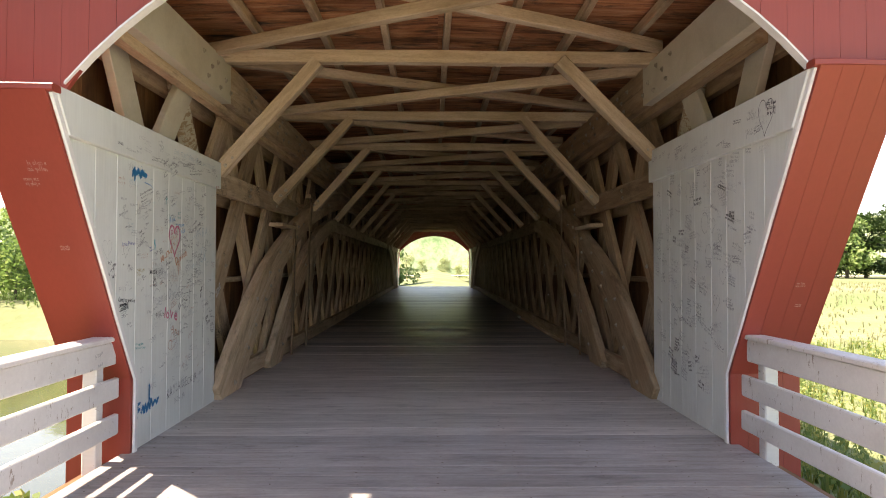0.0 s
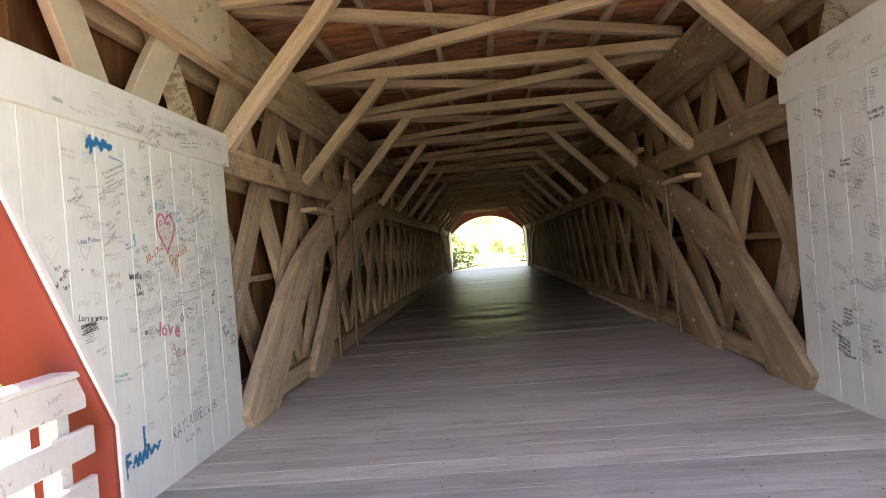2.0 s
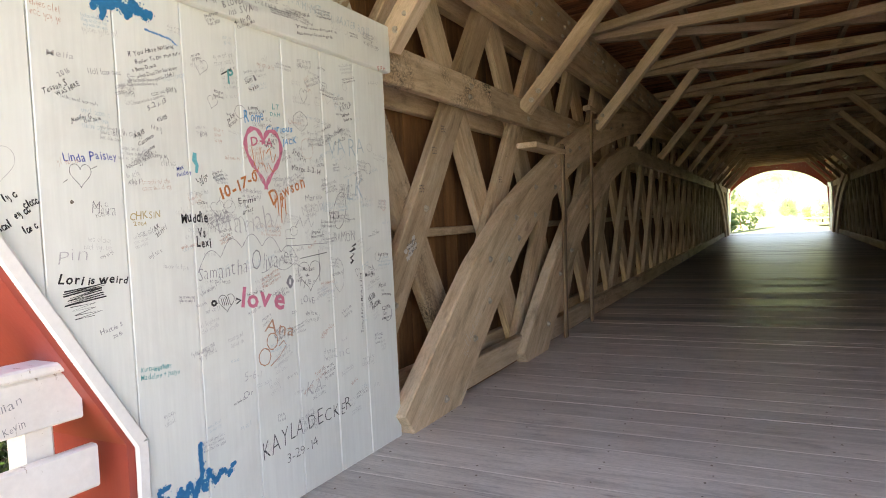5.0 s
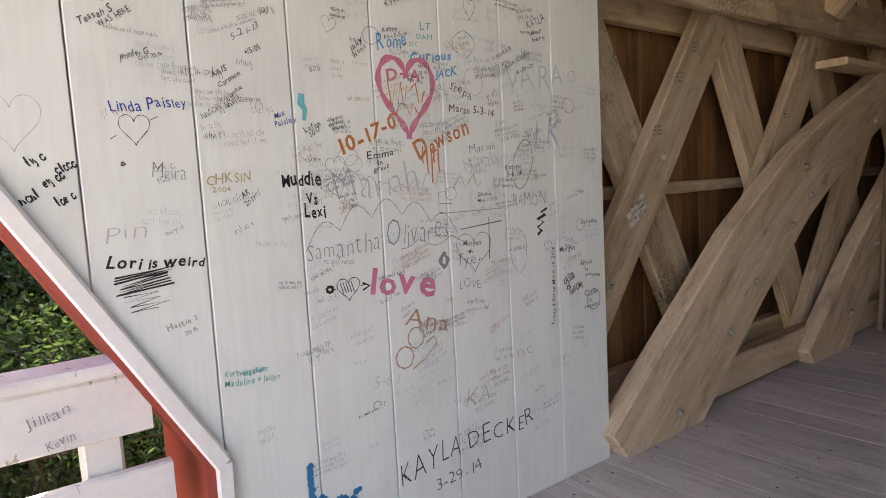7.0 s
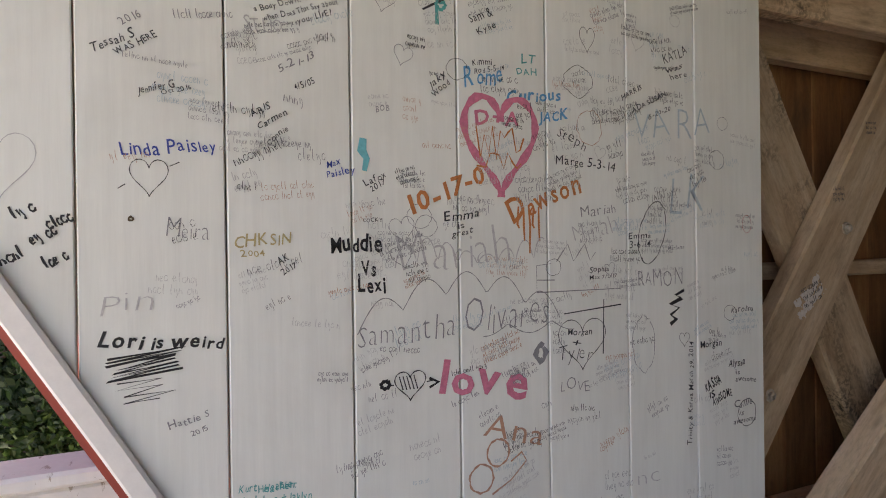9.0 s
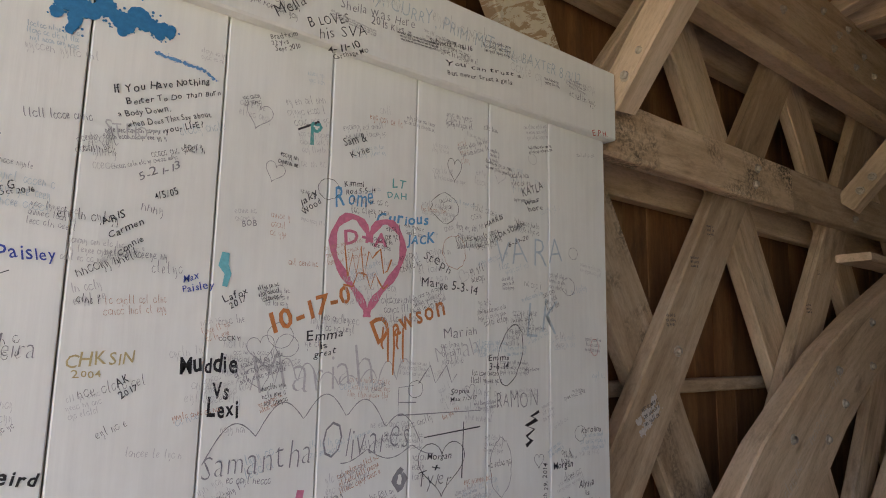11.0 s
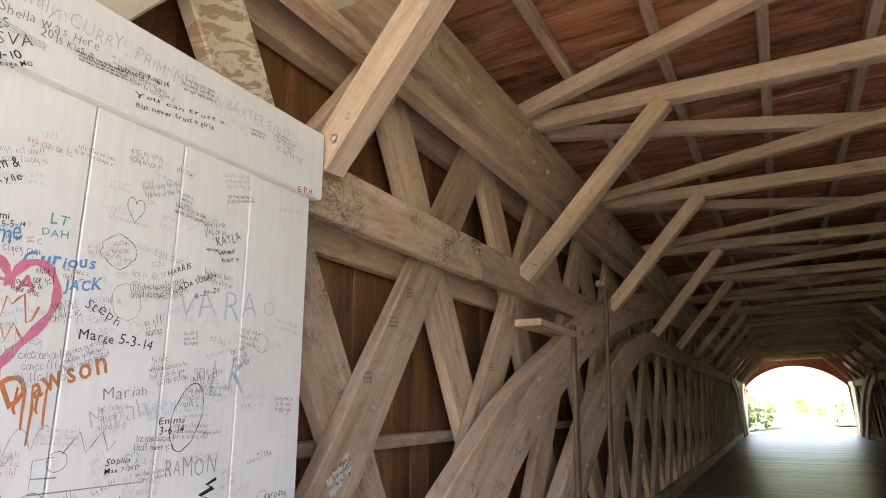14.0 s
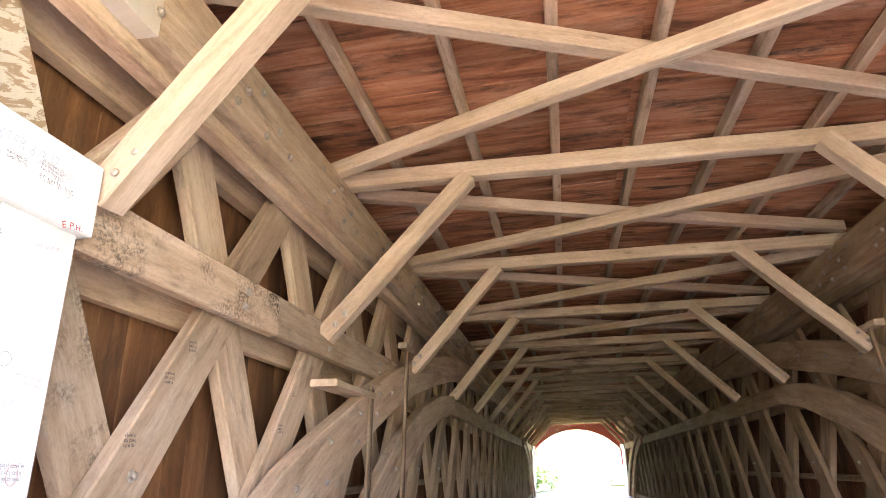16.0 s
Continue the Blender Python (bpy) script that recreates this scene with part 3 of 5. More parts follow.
def roof_boards():
    """Boards laid up the two slopes, side by side along the bridge, in one mesh."""
    bm = bmesh.new()
    rnd = random.Random(5)
    y = 3.2
    while y < FAR - 3.2:
        w = rnd.uniform(0.17, 0.26)
        for s in (-1, 1):
            dz = rnd.uniform(0, 0.012)
            vs = []
            for x, z in ((0.0, 3.96), (s * 3.1, 3.87)):
                for yy in (y + 0.003, y + w - 0.004):
                    for t in (0, 0.025):
                        vs.append(bm.verts.new((x, yy, z + dz + t)))
            a, b, c, d, e, f, g, h = vs
            for q in ((a, c, g, e), (b, f, h, d), (a, b, d, c), (e, g, h, f), (a, e, f, b), (c, d, h, g)):
                bm.faces.new(q)
        y += w
    bmesh.ops.recalc_face_normals(bm, faces=bm.faces)
    return bm


tagged(part("ceiling", roof_boards(), WOOD_ROOF), "red-brown stained roof boards over the bridge", "ceiling", kind="structure")
bm = bmesh.new()
for a, b in (((-3.2, 3.95), (0, 4.05)), ((0, 4.05), (3.2, 3.95))):
    bm.faces.new([bm.verts.new(v) for v in ((a[0], 3.0, a[1]), (b[0], 3.0, b[1]), (b[0], FAR - 3.0, b[1]), (a[0], FAR - 3.0, a[1]))])
bmesh.ops.solidify(bm, geom=bm.faces[:], thickness=0.03)
tagged(part("roof", bm, plain("grey roofing felt", (0.12, 0.12, 0.12), 0.9)), "grey felt roof covering of the bridge", "roof", kind="structure")

# ---- painted end panels ----
def left_edge(z):
    """How far the raking portal stands out, by height."""
    return 0.0 if z < 0.55 else -(z - 0.55) / RAKE


def panel(side, y_near, y_far, band_lo, band_hi, seams, rake):
    s = side
    t = thing("painted_panel", "white-painted board panel covered in visitors' graffiti", "wall panel", "bridge end panels", (s * 2.3, y_far, 0))
    edges = [y_near + left_edge(band_hi)] + seams + [y_far]
    for k, (a, b) in enumerate(zip(edges, edges[1:])):
        a, b = a + 0.002, b - 0.002
        def low(y):
            # foot of the board where the raking edge cuts it
            return 0.0 if y >= y_near else 0.55 + (y_near - y) * RAKE
        out = [(a, low(a)), (b, low(b)), (b, band_lo + 0.01), (a, band_lo + 0.01)]
        if a < y_near < b:
            out = [(a, low(a)), (y_near, 0.55), (y_near, 0.0), (b, 0.0), (b, band_lo + 0.01), (a, band_lo + 0.01)]
        if band_lo + 0.01 - low(b) < 0.03:
            continue
        if out[0][1] > band_lo:
            out = [(y_near - (band_lo - 0.55) / RAKE, band_lo)] + out[1:-1]
        part("board", soften(prism(out, s * 2.30, s * 2.345), 0.003), WHITE, t)
    n = y_near + left_edge(band_hi)
    m = y_near + left_edge(band_lo)
    part("top_board", soften(prism([(m, band_lo), (y_far + 0.03, band_lo), (y_far + 0.03, band_hi), (n, band_hi)], s * 2.262, s * 2.345), 0.006), WHITE, t)
    return t


SEAMS_L = [4.0, 4.29, 4.58, 4.872, 5.163, 5.453, 5.735, 6.026, 6.31]
panel_left = panel(-1, 4.88, 6.625, 2.19, 2.465, SEAMS_L, 0)
SEAMS_R = [4.2, 4.48, 4.77, 5.06, 5.345, 5.67, 5.99, 6.275, 6.5]
panel_right = panel(1, 5.08, 6.74, 2.29, 2.62, SEAMS_R, 0)
for y_mid, ob in ((FAR - 5.7, None),):
    for s in (-1, 1):
        t = thing("painted_panel", "white-painted board panel at the far end of the bridge", "wall panel", "bridge end panels", (s * 2.3, y_mid, 0))
        for k in range(6):
            a = FAR - 6.6 + 0.29 * k
            part("board", prism([(a, 0), (a + 0.286, 0), (a + 0.286, 2.2), (a, 2.2)], s * 2.30, s * 2.345), WHITE, t)
        part("top_board", prism([(FAR - 6.6, 2.2), (FAR - 4.85, 2.2), (FAR - 4.4, 2.44), (FAR - 6.6, 2.44)], s * 2.262, s * 2.345), WHITE, t)


# ---- portals ----
def portal(near):
    def Y(v):
        return v if near else FAR - v
    t = thing("portal", "barn-red boarded bridge portal with white-edged arched opening", "portal", "bridge portals", (0, Y(4.85), 0))
    kinks = ((-1, 4.88, 2.42), (1, 5.08, 2.62)) if near else ((-1, 4.85, 2.25), (1, 4.85, 2.25))
    for s, yb, zs in kinks:
        dy = -(zs - 0.55) / RAKE
        # raking red board and its foot
        n = 1 if s < 0 and near else 4
        for k in range(n):
            span = 0.47 if s < 0 or not near else 0.55
            xa, xb = 2.296 + span / n * k + 0.001, 2.296 + span / n * (k + 1) - 0.001
            bm = bmesh.new()
            prof = [(yb - 0.068, -0.45), (yb - 0.068, 0.55), (yb + dy - 0.068, zs), (yb + dy - 0.005, zs), (yb - 0.005, 0.55), (yb - 0.005, -0.45)]
            for x in (xa, xb):
                for y, z in prof:
                    bm.verts.new((s * x, Y(y), z))
            bm.verts.ensure_lookup_table()
            v = bm.verts
            for i in range(6):
                j = (i + 1) % 6
                bm.faces.new((v[i], v[j], v[6 + j], v[6 + i]))
            for o in (0, 6):
                bm.faces.new((v[o], v[o + 1], v[o + 4], v[o + 5]))
                bm.faces.new((v[o + 1], v[o + 2], v[o + 3], v[o + 4]))
            bmesh.ops.recalc_face_normals(bm, faces=bm.faces)
            part("red_board", bm, RED, t)
        # white trim along the opening's edge
        for (ya, za), (yc, zc) in (((yb - 0.022, 0.0), (yb - 0.022, 0.55)), ((yb - 0.022, 0.55), (yb + dy - 0.022, zs))):
            beam("trim_board", (s * 2.284, Y(ya), za), (s * 2.284, Y(yc), zc), 0.05, 0.022, TRIM, t, (s, 0, 0))
        beam("ledge", (s * 2.26, Y(yb + dy - 0.02), zs + 0.02), (s * 3.3, Y(yb + dy - 0.02), zs + 0.02), 0.09, 0.045, RED, t, (0, 0, 1))
    # arched head
    z0 = 2.58 if near else 2.25
    rise, half = 1.05, 2.28
    R = (half ** 2 + rise ** 2) / (2 * rise)
    def arc(x):
        return z0 + rise - R + math.sqrt(max(R * R - x * x, 0)) + (0.03 * x if near else 0)
    n = 28
    yh = Y(3.9)
    xs = [-half + 2 * half * i / n for i in range(n + 1)]
    tops = 4.9
    x = -3.3
    cuts = [-3.3 + 0.1650 * i for i in range(41)]
    for a, b in zip(cuts, cuts[1:]):
        foot = kinks[0][2] if a < 0 else kinks[1][2]
        za = arc(a) if abs(a) < half else foot
        zb = arc(b) if abs(b) < half else foot
        part("red_board", prism([(a + 0.001, za), (b - 0.001, zb), (b - 0.001, tops), (a + 0.001, tops)], yh, yh + (0.035 if near else -0.035), axis="y"), RED, t)
    bm = bmesh.new()
    rows = []
    for x in xs:
        z = arc(x)
        rows.append([bm.verts.new(v) for v in ((x, yh - (0.02 if near else -0.02), z), (x, yh - (0.02 if near else -0.02), z - 0.016), (x, yh + (0.05 if near else -0.05), z - 0.016), (x, yh + (0.05 if near else -0.05), z))])
    for r, q in zip(rows, rows[1:]):
        for k in range(4):
            bm.faces.new((r[k], r[(k + 1) % 4], q[(k + 1) % 4], q[k]))
    bmesh.ops.recalc_face_normals(bm, faces=bm.faces)
    part("trim_arch", bm, TRIM, t)
    return t


portal_near = portal(True)
portal(False)


# ---- guard rails ----
def guard_rail(s, y_end):
    t = thing("guard_rail", "three-board guard rail in worn white paint beside the deck", "guard rail", "approach rails", (s * 2.42, y_end, 0))
    for z, h in ((0.762, 0.17), (0.50, 0.15), (0.237, 0.15)) if s < 0 else ((0.757, 0.175), (0.478, 0.165), (0.21, 0.15)):
        e = y_end + (0.0 if z > 0.6 else 0.04 if s < 0 else 0.09)
        beam("rail_board", (s * 2.37, -6.0, z), (s * 2.37, e, z), h, 0.04, RAIL_WHITE, t, (s, 0, 0), segs=10)
    beam("cap_board", (s * 2.40, -6.0, 0.865), (s * 2.40, y_end, 0.865), 0.15, 0.035, RAIL_WHITE, t, (0, 0, 1), segs=8)
    for y in (y_end - 0.12, y_end - 2.5, y_end - 4.9, y_end - 7.3, y_end - 9.6):
        beam("post", (s * 2.45, y, -0.9), (s * 2.45, y, 0.845), 0.10, 0.10, RAIL_WHITE, t, (s, 0, 0))
    return t


guard_rail(-1, 4.70)
guard_rail(1, 4.86)

# ---- outer walls of siding boards ----
def siding(s, name):
    w = thing(name, "dark brown vertical siding boards behind the truss", "wall", kind="structure", at=(s * 2.72, Y_IN, 0))
    rnd = random.Random(11 + s)
    y, k = 4.2, 0
    while y < FAR - 4.2:
        width = 0.205
        gap = (s > 0 and 11.3 < y < 17.2) or (s < 0 and 15.0 < y < 15.4)
        z0 = 0.075 if gap else -0.35
        lead = min(y, FAR - y - width)
        edge = 5.35 if s > 0 and y < 20 else 5.05
        if lead < edge:
            z0 = 0.65 + (edge - lead) * 1.8 / 0.95
        off = rnd.choice((0, 0.004, 0.008))
        beam("siding_board", (s * (2.70 + off), y + width / 2, z0), (s * (2.70 + off), y + width / 2, 3.62), width, 0.022, WOOD_SIDING, w, (s, 0, 0), variant=k % 3, segs=2, rough=0.0, chamfer=0.003)
        y += width
        k += 1
    return w


siding(-1, "wall_left")
siding(1, "wall_right")
for s in (-1, 1):
    w = thing("wall_upper", "dark boards closing the wall under the eaves", "wall", kind="structure", at=(s * 2.72, Y_IN, 3.6))
    beam("fascia_board", (s * 2.69, 3.4, 3.74), (s * 2.69, FAR - 3.4, 3.74), 0.30, 0.03, WOOD_SIDING, w, (s, 0, 0), segs=4)

# ---- floor planks ----
def floor():
    f = thing("floor", "worn grey plank deck laid across the bridge", "floor", kind="structure")
    rnd = random.Random(3)
    nails = []
    y, k = -3.0, 0
    while y < FAR - 4.4:
        width = rnd.choice((0.19, 0.235, 0.235, 0.28))
        lift, tip = rnd.uniform(-0.0015, 0.0), rnd.uniform(-0.002, 0.002) * (1 if y < 9 else 7)
        right = 2.24 if 11.4 < y < 17.1 else 2.36
        left = -2.36
        # planks further in take the dimmed colour, mixed raggedly round y 13
        beam("floor_plank", (left, y + width / 2, -0.03 + lift), (right, y + width / 2, -0.03 + lift), width - 0.0014, 0.06, (WOOD_FLOOR_DIM if y > 13.0 + rnd.uniform(-5, 5) else WOOD_FLOOR) if y > 5.05 else WOOD_DECK, f, (0, tip, 1), variant=k % 5, segs=6, rough=0.0006, chamfer=0.0016)
        if y < 16:
            for x in [-2.2 + 0.55 * i for i in range(9)]:
                for e in (0.22, 0.78):
                    nails.append((x + rnd.uniform(-0.03, 0.03), y + e * width + rnd.uniform(-0.015, 0.015), rnd.uniform(0.004, 0.008)))
        y += width
        k += 1
    verts, faces = [], []
    for x, y, r in nails:
        b = len(verts)
        verts += [(x + r * math.cos(a * math.pi / 3), y + r * math.sin(a * math.pi / 3), 0.0012) for a in range(6)]
        faces.append(tuple(range(b, b + 6)))
    me = bpy.data.meshes.new("nail_heads")
    me.from_pydata(verts, [], faces)
    # unseen boards added under the deck to stop light leaking through the joints
    for k in range(9):
        x = -2.24 + 0.56 * k
        beam("under_board", (x, -3.0, -0.085), (x, FAR - 4.4, -0.085), 0.56, 0.03, WOOD_SIDING, f, segs=2, rough=0.0, chamfer=0.002)
    nails_ob = part("nail_heads", me, IRON, f)
    nails_ob["kind"] = "stuff"


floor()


# ---- writing on the panels ----
def ink(name, colour, rough=0.55):
    return plain(name, colour, rough, 0, 0, 0.3, 90)


INK, BLACK, PENCIL = ink("black marker", (0.045, 0.045, 0.05)), ink("heavy black marker", (0.015, 0.015, 0.017)), ink("faded pencil", (0.27, 0.27, 0.28))
FAINT, BLUE, SKYBLUE = ink("faint old ink", (0.55, 0.545, 0.535)), ink("blue marker", (0.03, 0.07, 0.36)), ink("sky blue marker", (0.10, 0.36, 0.62))
TEAL, PINK, ORANGE = ink("teal marker", (0.08, 0.40, 0.38)), ink("pink marker", (0.70, 0.21, 0.31)), ink("orange marker", (0.62, 0.22, 0.07))
RUST, GOLD, FADED_BLUE = ink("faded rust marker", (0.55, 0.30, 0.20)), ink("gold marker", (0.52, 0.42, 0.20)), ink("faded blue marker", (0.50, 0.61, 0.65))
RED_INK, SPRAY = ink("red marker", (0.55, 0.08, 0.06)), ink("blue spray paint", (0.01, 0.20, 0.42))
FACE, BAND = 2.2988, 2.2608


def wall_pose(y, z, angle, side, face, extra=0.0):
    """Text runs along y on the left panel, and along -y on the right one, both facing the deck."""
    x = side * (face - extra)
    if side < 0:
        y -= 0.028 * min(max((6.25 - y) / 0.75, 0), 1)
    turn = pose(0, 0, 0, 90, 0, 90 if side < 0 else -90)
    return Matrix.Translation((x, y, z)) @ turn @ pose(0, 0, 0, 0, 0, angle)


def on_panel(name, me, mat, m, owner, label=""):
    me.materials.clear()
    me.materials.append(mat)
    ob = new(name, me)
    ob.matrix_world = m
    ob.parent = owner
    ob.matrix_parent_inverse = Matrix.Translation(owner.location).inverted()
    if label:
        ob["label"] = label
    return ob


LAYER = [0]


PEN = {INK: 0.0034, BLACK: 0.0085, PENCIL: 0.0032, FAINT: 0.0036, BLUE: 0.0058, SKYBLUE: 0.0080, TEAL: 0.0048, PINK: 0.020, ORANGE: 0.011,
       RUST: 0.0075, GOLD: 0.0055, FADED_BLUE: 0.0045, RED_INK: 0.004}
GLYPHS = {}


def letter(ch, weight):
    """The built-in font's letter at a pen weight: its points, its faces and how far the next one stands."""
    key = (ch, weight)
    if key not in GLYPHS:
        cu = bpy.data.curves.new("writing", "FONT")
        cu.body, cu.resolution_u, cu.offset = ch, 2, weight
        ob = bpy.data.objects.new("writing", cu)
        me = ob.to_mesh()
        co = np.array([v.co[:2] for v in me.vertices]).reshape(-1, 2)
        faces = [tuple(q.vertices) for q in me.polygons]
        ob.to_mesh_clear()
        bpy.data.objects.remove(ob)
        GLYPHS[key] = (co, faces, (float(co[:, 0].max()) if len(co) else 0.25) + 0.09)
    return GLYPHS[key]


def write(words, y, z, width, height, angle, mat, weight=0.0, face=FACE, side=-1, owner=None):
    """Words by hand: every letter a little turned, raised and sized unlike the next."""
    rnd = random.Random(words + str(round(y, 3)))
    stem = PEN.get(mat, 0.0035) / height * 0.72
    pen = round(min(max((stem - 0.10) / 2, -0.020), 0.025 if mat in (BLACK, PINK, ORANGE, SKYBLUE) else 0.005) / 0.005) * 0.005
    verts, faces, at, lean = [], [], 0.0, rnd.uniform(-0.08, 0.25)
    for ch in words:
        if ch == " ":
            at += 0.32
            continue
        co, fs, step = letter(ch, pen)
        size, turn, up = rnd.uniform(0.84, 1.18), rnd.uniform(-0.13, 0.13), rnd.uniform(-0.07, 0.07)
        base = len(verts)
        bend = rnd.uniform(-0.10, 0.10)
        for u, v in co:
            u, v = u * size + lean * v + bend * v * v, v * size
            verts.append((at + u * math.cos(turn) - v * math.sin(turn), up + u * math.sin(turn) + v * math.cos(turn), 0.00003 * (len(faces) % 3)))
        faces += [tuple(base + i for i in f) for f in fs]
        at += step * size * rnd.uniform(0.92, 1.08)
    co = np.array(verts)
    lo, hi = co[:, 0].min(), co[:, 0].max()
    co[:, 0] = (co[:, 0] - lo) / (hi - lo) * width
    co[:, 1] = co[:, 1] / 0.72 * height + height * 0.06 * np.sin(co[:, 0] / max(height, 0.004) * 1.3 + y * 50)
    me = bpy.data.meshes.new("writing")
    me.from_pydata(co.tolist(), [], faces)
    LAYER[0] = (LAYER[0] + 1) % 6
    return on_panel("writing", me, mat, wall_pose(y, z, angle, side, face, 0.00012 * LAYER[0]), owner or panel_left)


def ribbons(lines, width):
    """Flat pen strokes: lists of (u, v), each drawn with a pen of that width."""
    verts, faces = [], []
    for pts in lines:
        base = len(verts)
        for i, (u, v) in enumerate(pts):
            a, b = pts[max(i - 1, 0)], pts[min(i + 1, len(pts) - 1)]
            du, dv = b[0] - a[0], b[1] - a[1]
            n = math.hypot(du, dv) or 1
            w = width * (0.75 + 0.25 * math.sin(i * 1.7)) / 2
            lift = 0.00001 * (i % 40) + 0.00002 * (len(faces) % 9)
            verts += [(u - dv / n * w, v + du / n * w, lift), (u + dv / n * w, v - du / n * w, lift)]
            if i:
                k = base + 2 * i
                faces.append((k - 2, k - 1, k + 1, k))
    me = bpy.data.meshes.new("strokes")
    me.from_pydata(verts, [], faces)
    return me


def stroke(name, lines, width, y, z, mat, angle=0, face=FACE, side=-1, owner=None, label=""):
    LAYER[0] = (LAYER[0] + 1) % 6
    return on_panel(name, ribbons(lines, width), mat, wall_pose(y, z, angle, side, face, 0.00012 * LAYER[0]), owner or panel_left, label)


def heart_lines(w, h):
    """A heart in two strokes, from the cleft down to the tip."""
    line = heart_line(w, h, 48)
    return [line[:25], line[:23:-1]]


def heart_line(w, h, n=36):
    pts = []
    for i in range(n + 1):
        a = 2 * math.pi * i / n
        u = 16 * math.sin(a) ** 3 / 32
        v = (13 * math.cos(a) - 5 * math.cos(2 * a) - 2 * math.cos(3 * a) - math.cos(4 * a)) / 29
        pts.append((u * w, v * h))
    return pts


def ring_line(rx, ry, n=28, wobble=0.05, seed=0):
    r = random.Random(seed)
    return [(rx * math.cos(a) * (1 + r.uniform(-wobble, wobble)), ry * math.sin(a) * (1 + r.uniform(-wobble, wobble))) for a in [2 * math.pi * i / n + 1 for i in range(n + 1)]]


def glyph(u, v, h, rnd):
    """One illegible letter: a bow, a hoop, a stick, a hump or a hook."""
    w = h * rnd.uniform(0.45, 0.75)
    kind = rnd.randrange(6)
    if kind == 0:
        pts = [(0.5 + 0.5 * math.cos(a), 0.5 + 0.5 * math.sin(a)) for a in [0.8 + 0.9 * i for i in range(7)]]
    elif kind == 1:
        pts = [(0, 0), (0.05, 1.0), (0.1, 0.55), (0.5, 0.75), (0.75, 0.4), (0.8, 0)]
    elif kind == 2:
        pts = [(0.9, 0.85), (0.4, 1.0), (0.05, 0.6), (0.2, 0.1), (0.7, 0.0), (1.0, 0.25)]
    elif kind == 3:
        pts = [(0.4, 1.7), (0.35, 0.8), (0.45, 0.1), (0.7, 0.0)]
    elif kind == 4:
        pts = [(0, 0.4), (0.6, 0.55), (0.7, 0.9), (0.3, 1.0), (0.05, 0.5), (0.3, 0.05), (0.9, 0.2)]
    else:
        pts = [(0.05, 1.0), (0.3, 0.1), (0.5, 0.9), (0.9, -0.1), (0.7, -0.6)]
    return [(u + w * a, v + h * b) for a, b in pts], w * 1.15


def scribble_lines(w, h, rnd, rows=1):
    """Illegible hand: rows of words of a few letters each."""
    lines = []
    for r in range(rows):
        v, size, u = h * (1 - (r + 1) / rows), h / rows * 0.5, 0.0
        u += rnd.uniform(0, 0.15) * w
        while u < w:
            for _ in range(rnd.randrange(2, 7)):
                pts, step = glyph(u, v + rnd.uniform(-0.1, 0.1) * size, size, rnd)
                lines.append(pts)
                u += step
                if u > w:
                    break
            u += size * 0.6
    return lines


write('2016', 4.697, 1.808, 0.045, 0.015, 35, PENCIL)
write('Tessah S', 4.646, 1.746, 0.090, 0.019, 29, INK)
write('WAS HERE', 4.686, 1.744, 0.093, 0.015, 31, INK)
write('Jennifer G', 4.725, 1.668, 0.076, 0.016, 14, INK)
write('Oct 2016', 4.772, 1.670, 0.062, 0.010, 16, INK)
write('Linda Paisley', 4.691, 1.535, 0.190, 0.028, 6, BLUE, weight=0.005)
write('Meira', 4.776, 1.363, 0.087, 0.041, -3, PENCIL)
write('CHKSIN', 4.917, 1.342, 0.128, 0.027, 3, GOLD)
write('2004', 4.928, 1.320, 0.054, 0.015, 2, GOLD)
write('AK', 5.015, 1.299, 0.026, 0.017, 28, INK)
write('2017', 5.025, 1.273, 0.040, 0.015, 37, INK)
write('Max', 5.130, 1.529, 0.036, 0.017, 13, BLUE)
write('Paisley', 5.131, 1.505, 0.071, 0.017, 11, BLUE)
write('ARIS', 4.958, 1.637, 0.051, 0.017, 30, INK)
write('Carmen', 4.974, 1.610, 0.076, 0.015, 31, INK)
write('Connie', 4.994, 1.576, 0.059, 0.014, 37, INK)
write('4/5/05', 5.059, 1.705, 0.051, 0.015, 27, INK)
write('5-21-13', 5.022, 1.745, 0.095, 0.017, 28, PENCIL)
write('Lori is weird', 4.643, 1.139, 0.250, 0.029, -5, BLACK, weight=0.005)
write('Hattie S', 4.778, 0.949, 0.084, 0.017, 15, PENCIL)
write('2015', 4.822, 0.930, 0.036, 0.013, 19, PENCIL)
write('Heather.', 4.959, 0.783, 0.087, 0.018, -3, TEAL)
write('Muddie', 5.137, 1.325, 0.130, 0.039, 1, BLACK, weight=0.006)
write('Vs', 5.211, 1.269, 0.039, 0.034, 1, BLACK, weight=0.006)
write('Lexi', 5.203, 1.228, 0.072, 0.038, 0, BLACK, weight=0.006)
write('Lafox', 5.223, 1.488, 0.063, 0.016, 22, INK)
write('2017', 5.241, 1.474, 0.045, 0.016, 29, INK)
write('COCKY', 5.218, 1.399, 0.050, 0.010, 2, INK)
write('Samantha', 5.201, 1.091, 0.264, 0.065, 3, PENCIL)
write('Olivares', 5.498, 1.105, 0.266, 0.085, 2, PENCIL)
write('love', 5.417, 0.961, 0.272, 0.085, -8, PINK, weight=0.005)
write('Emma', 5.439, 1.402, 0.104, 0.023, 7, INK)
write('is', 5.479, 1.385, 0.019, 0.017, 9, INK)
write('great', 5.459, 1.362, 0.067, 0.017, 9, INK)
write('10-17-0', 5.350, 1.421, 0.233, 0.049, 21, ORANGE, weight=0.006)
write('Dawson', 5.641, 1.396, 0.258, 0.059, 23, ORANGE, weight=0.006)
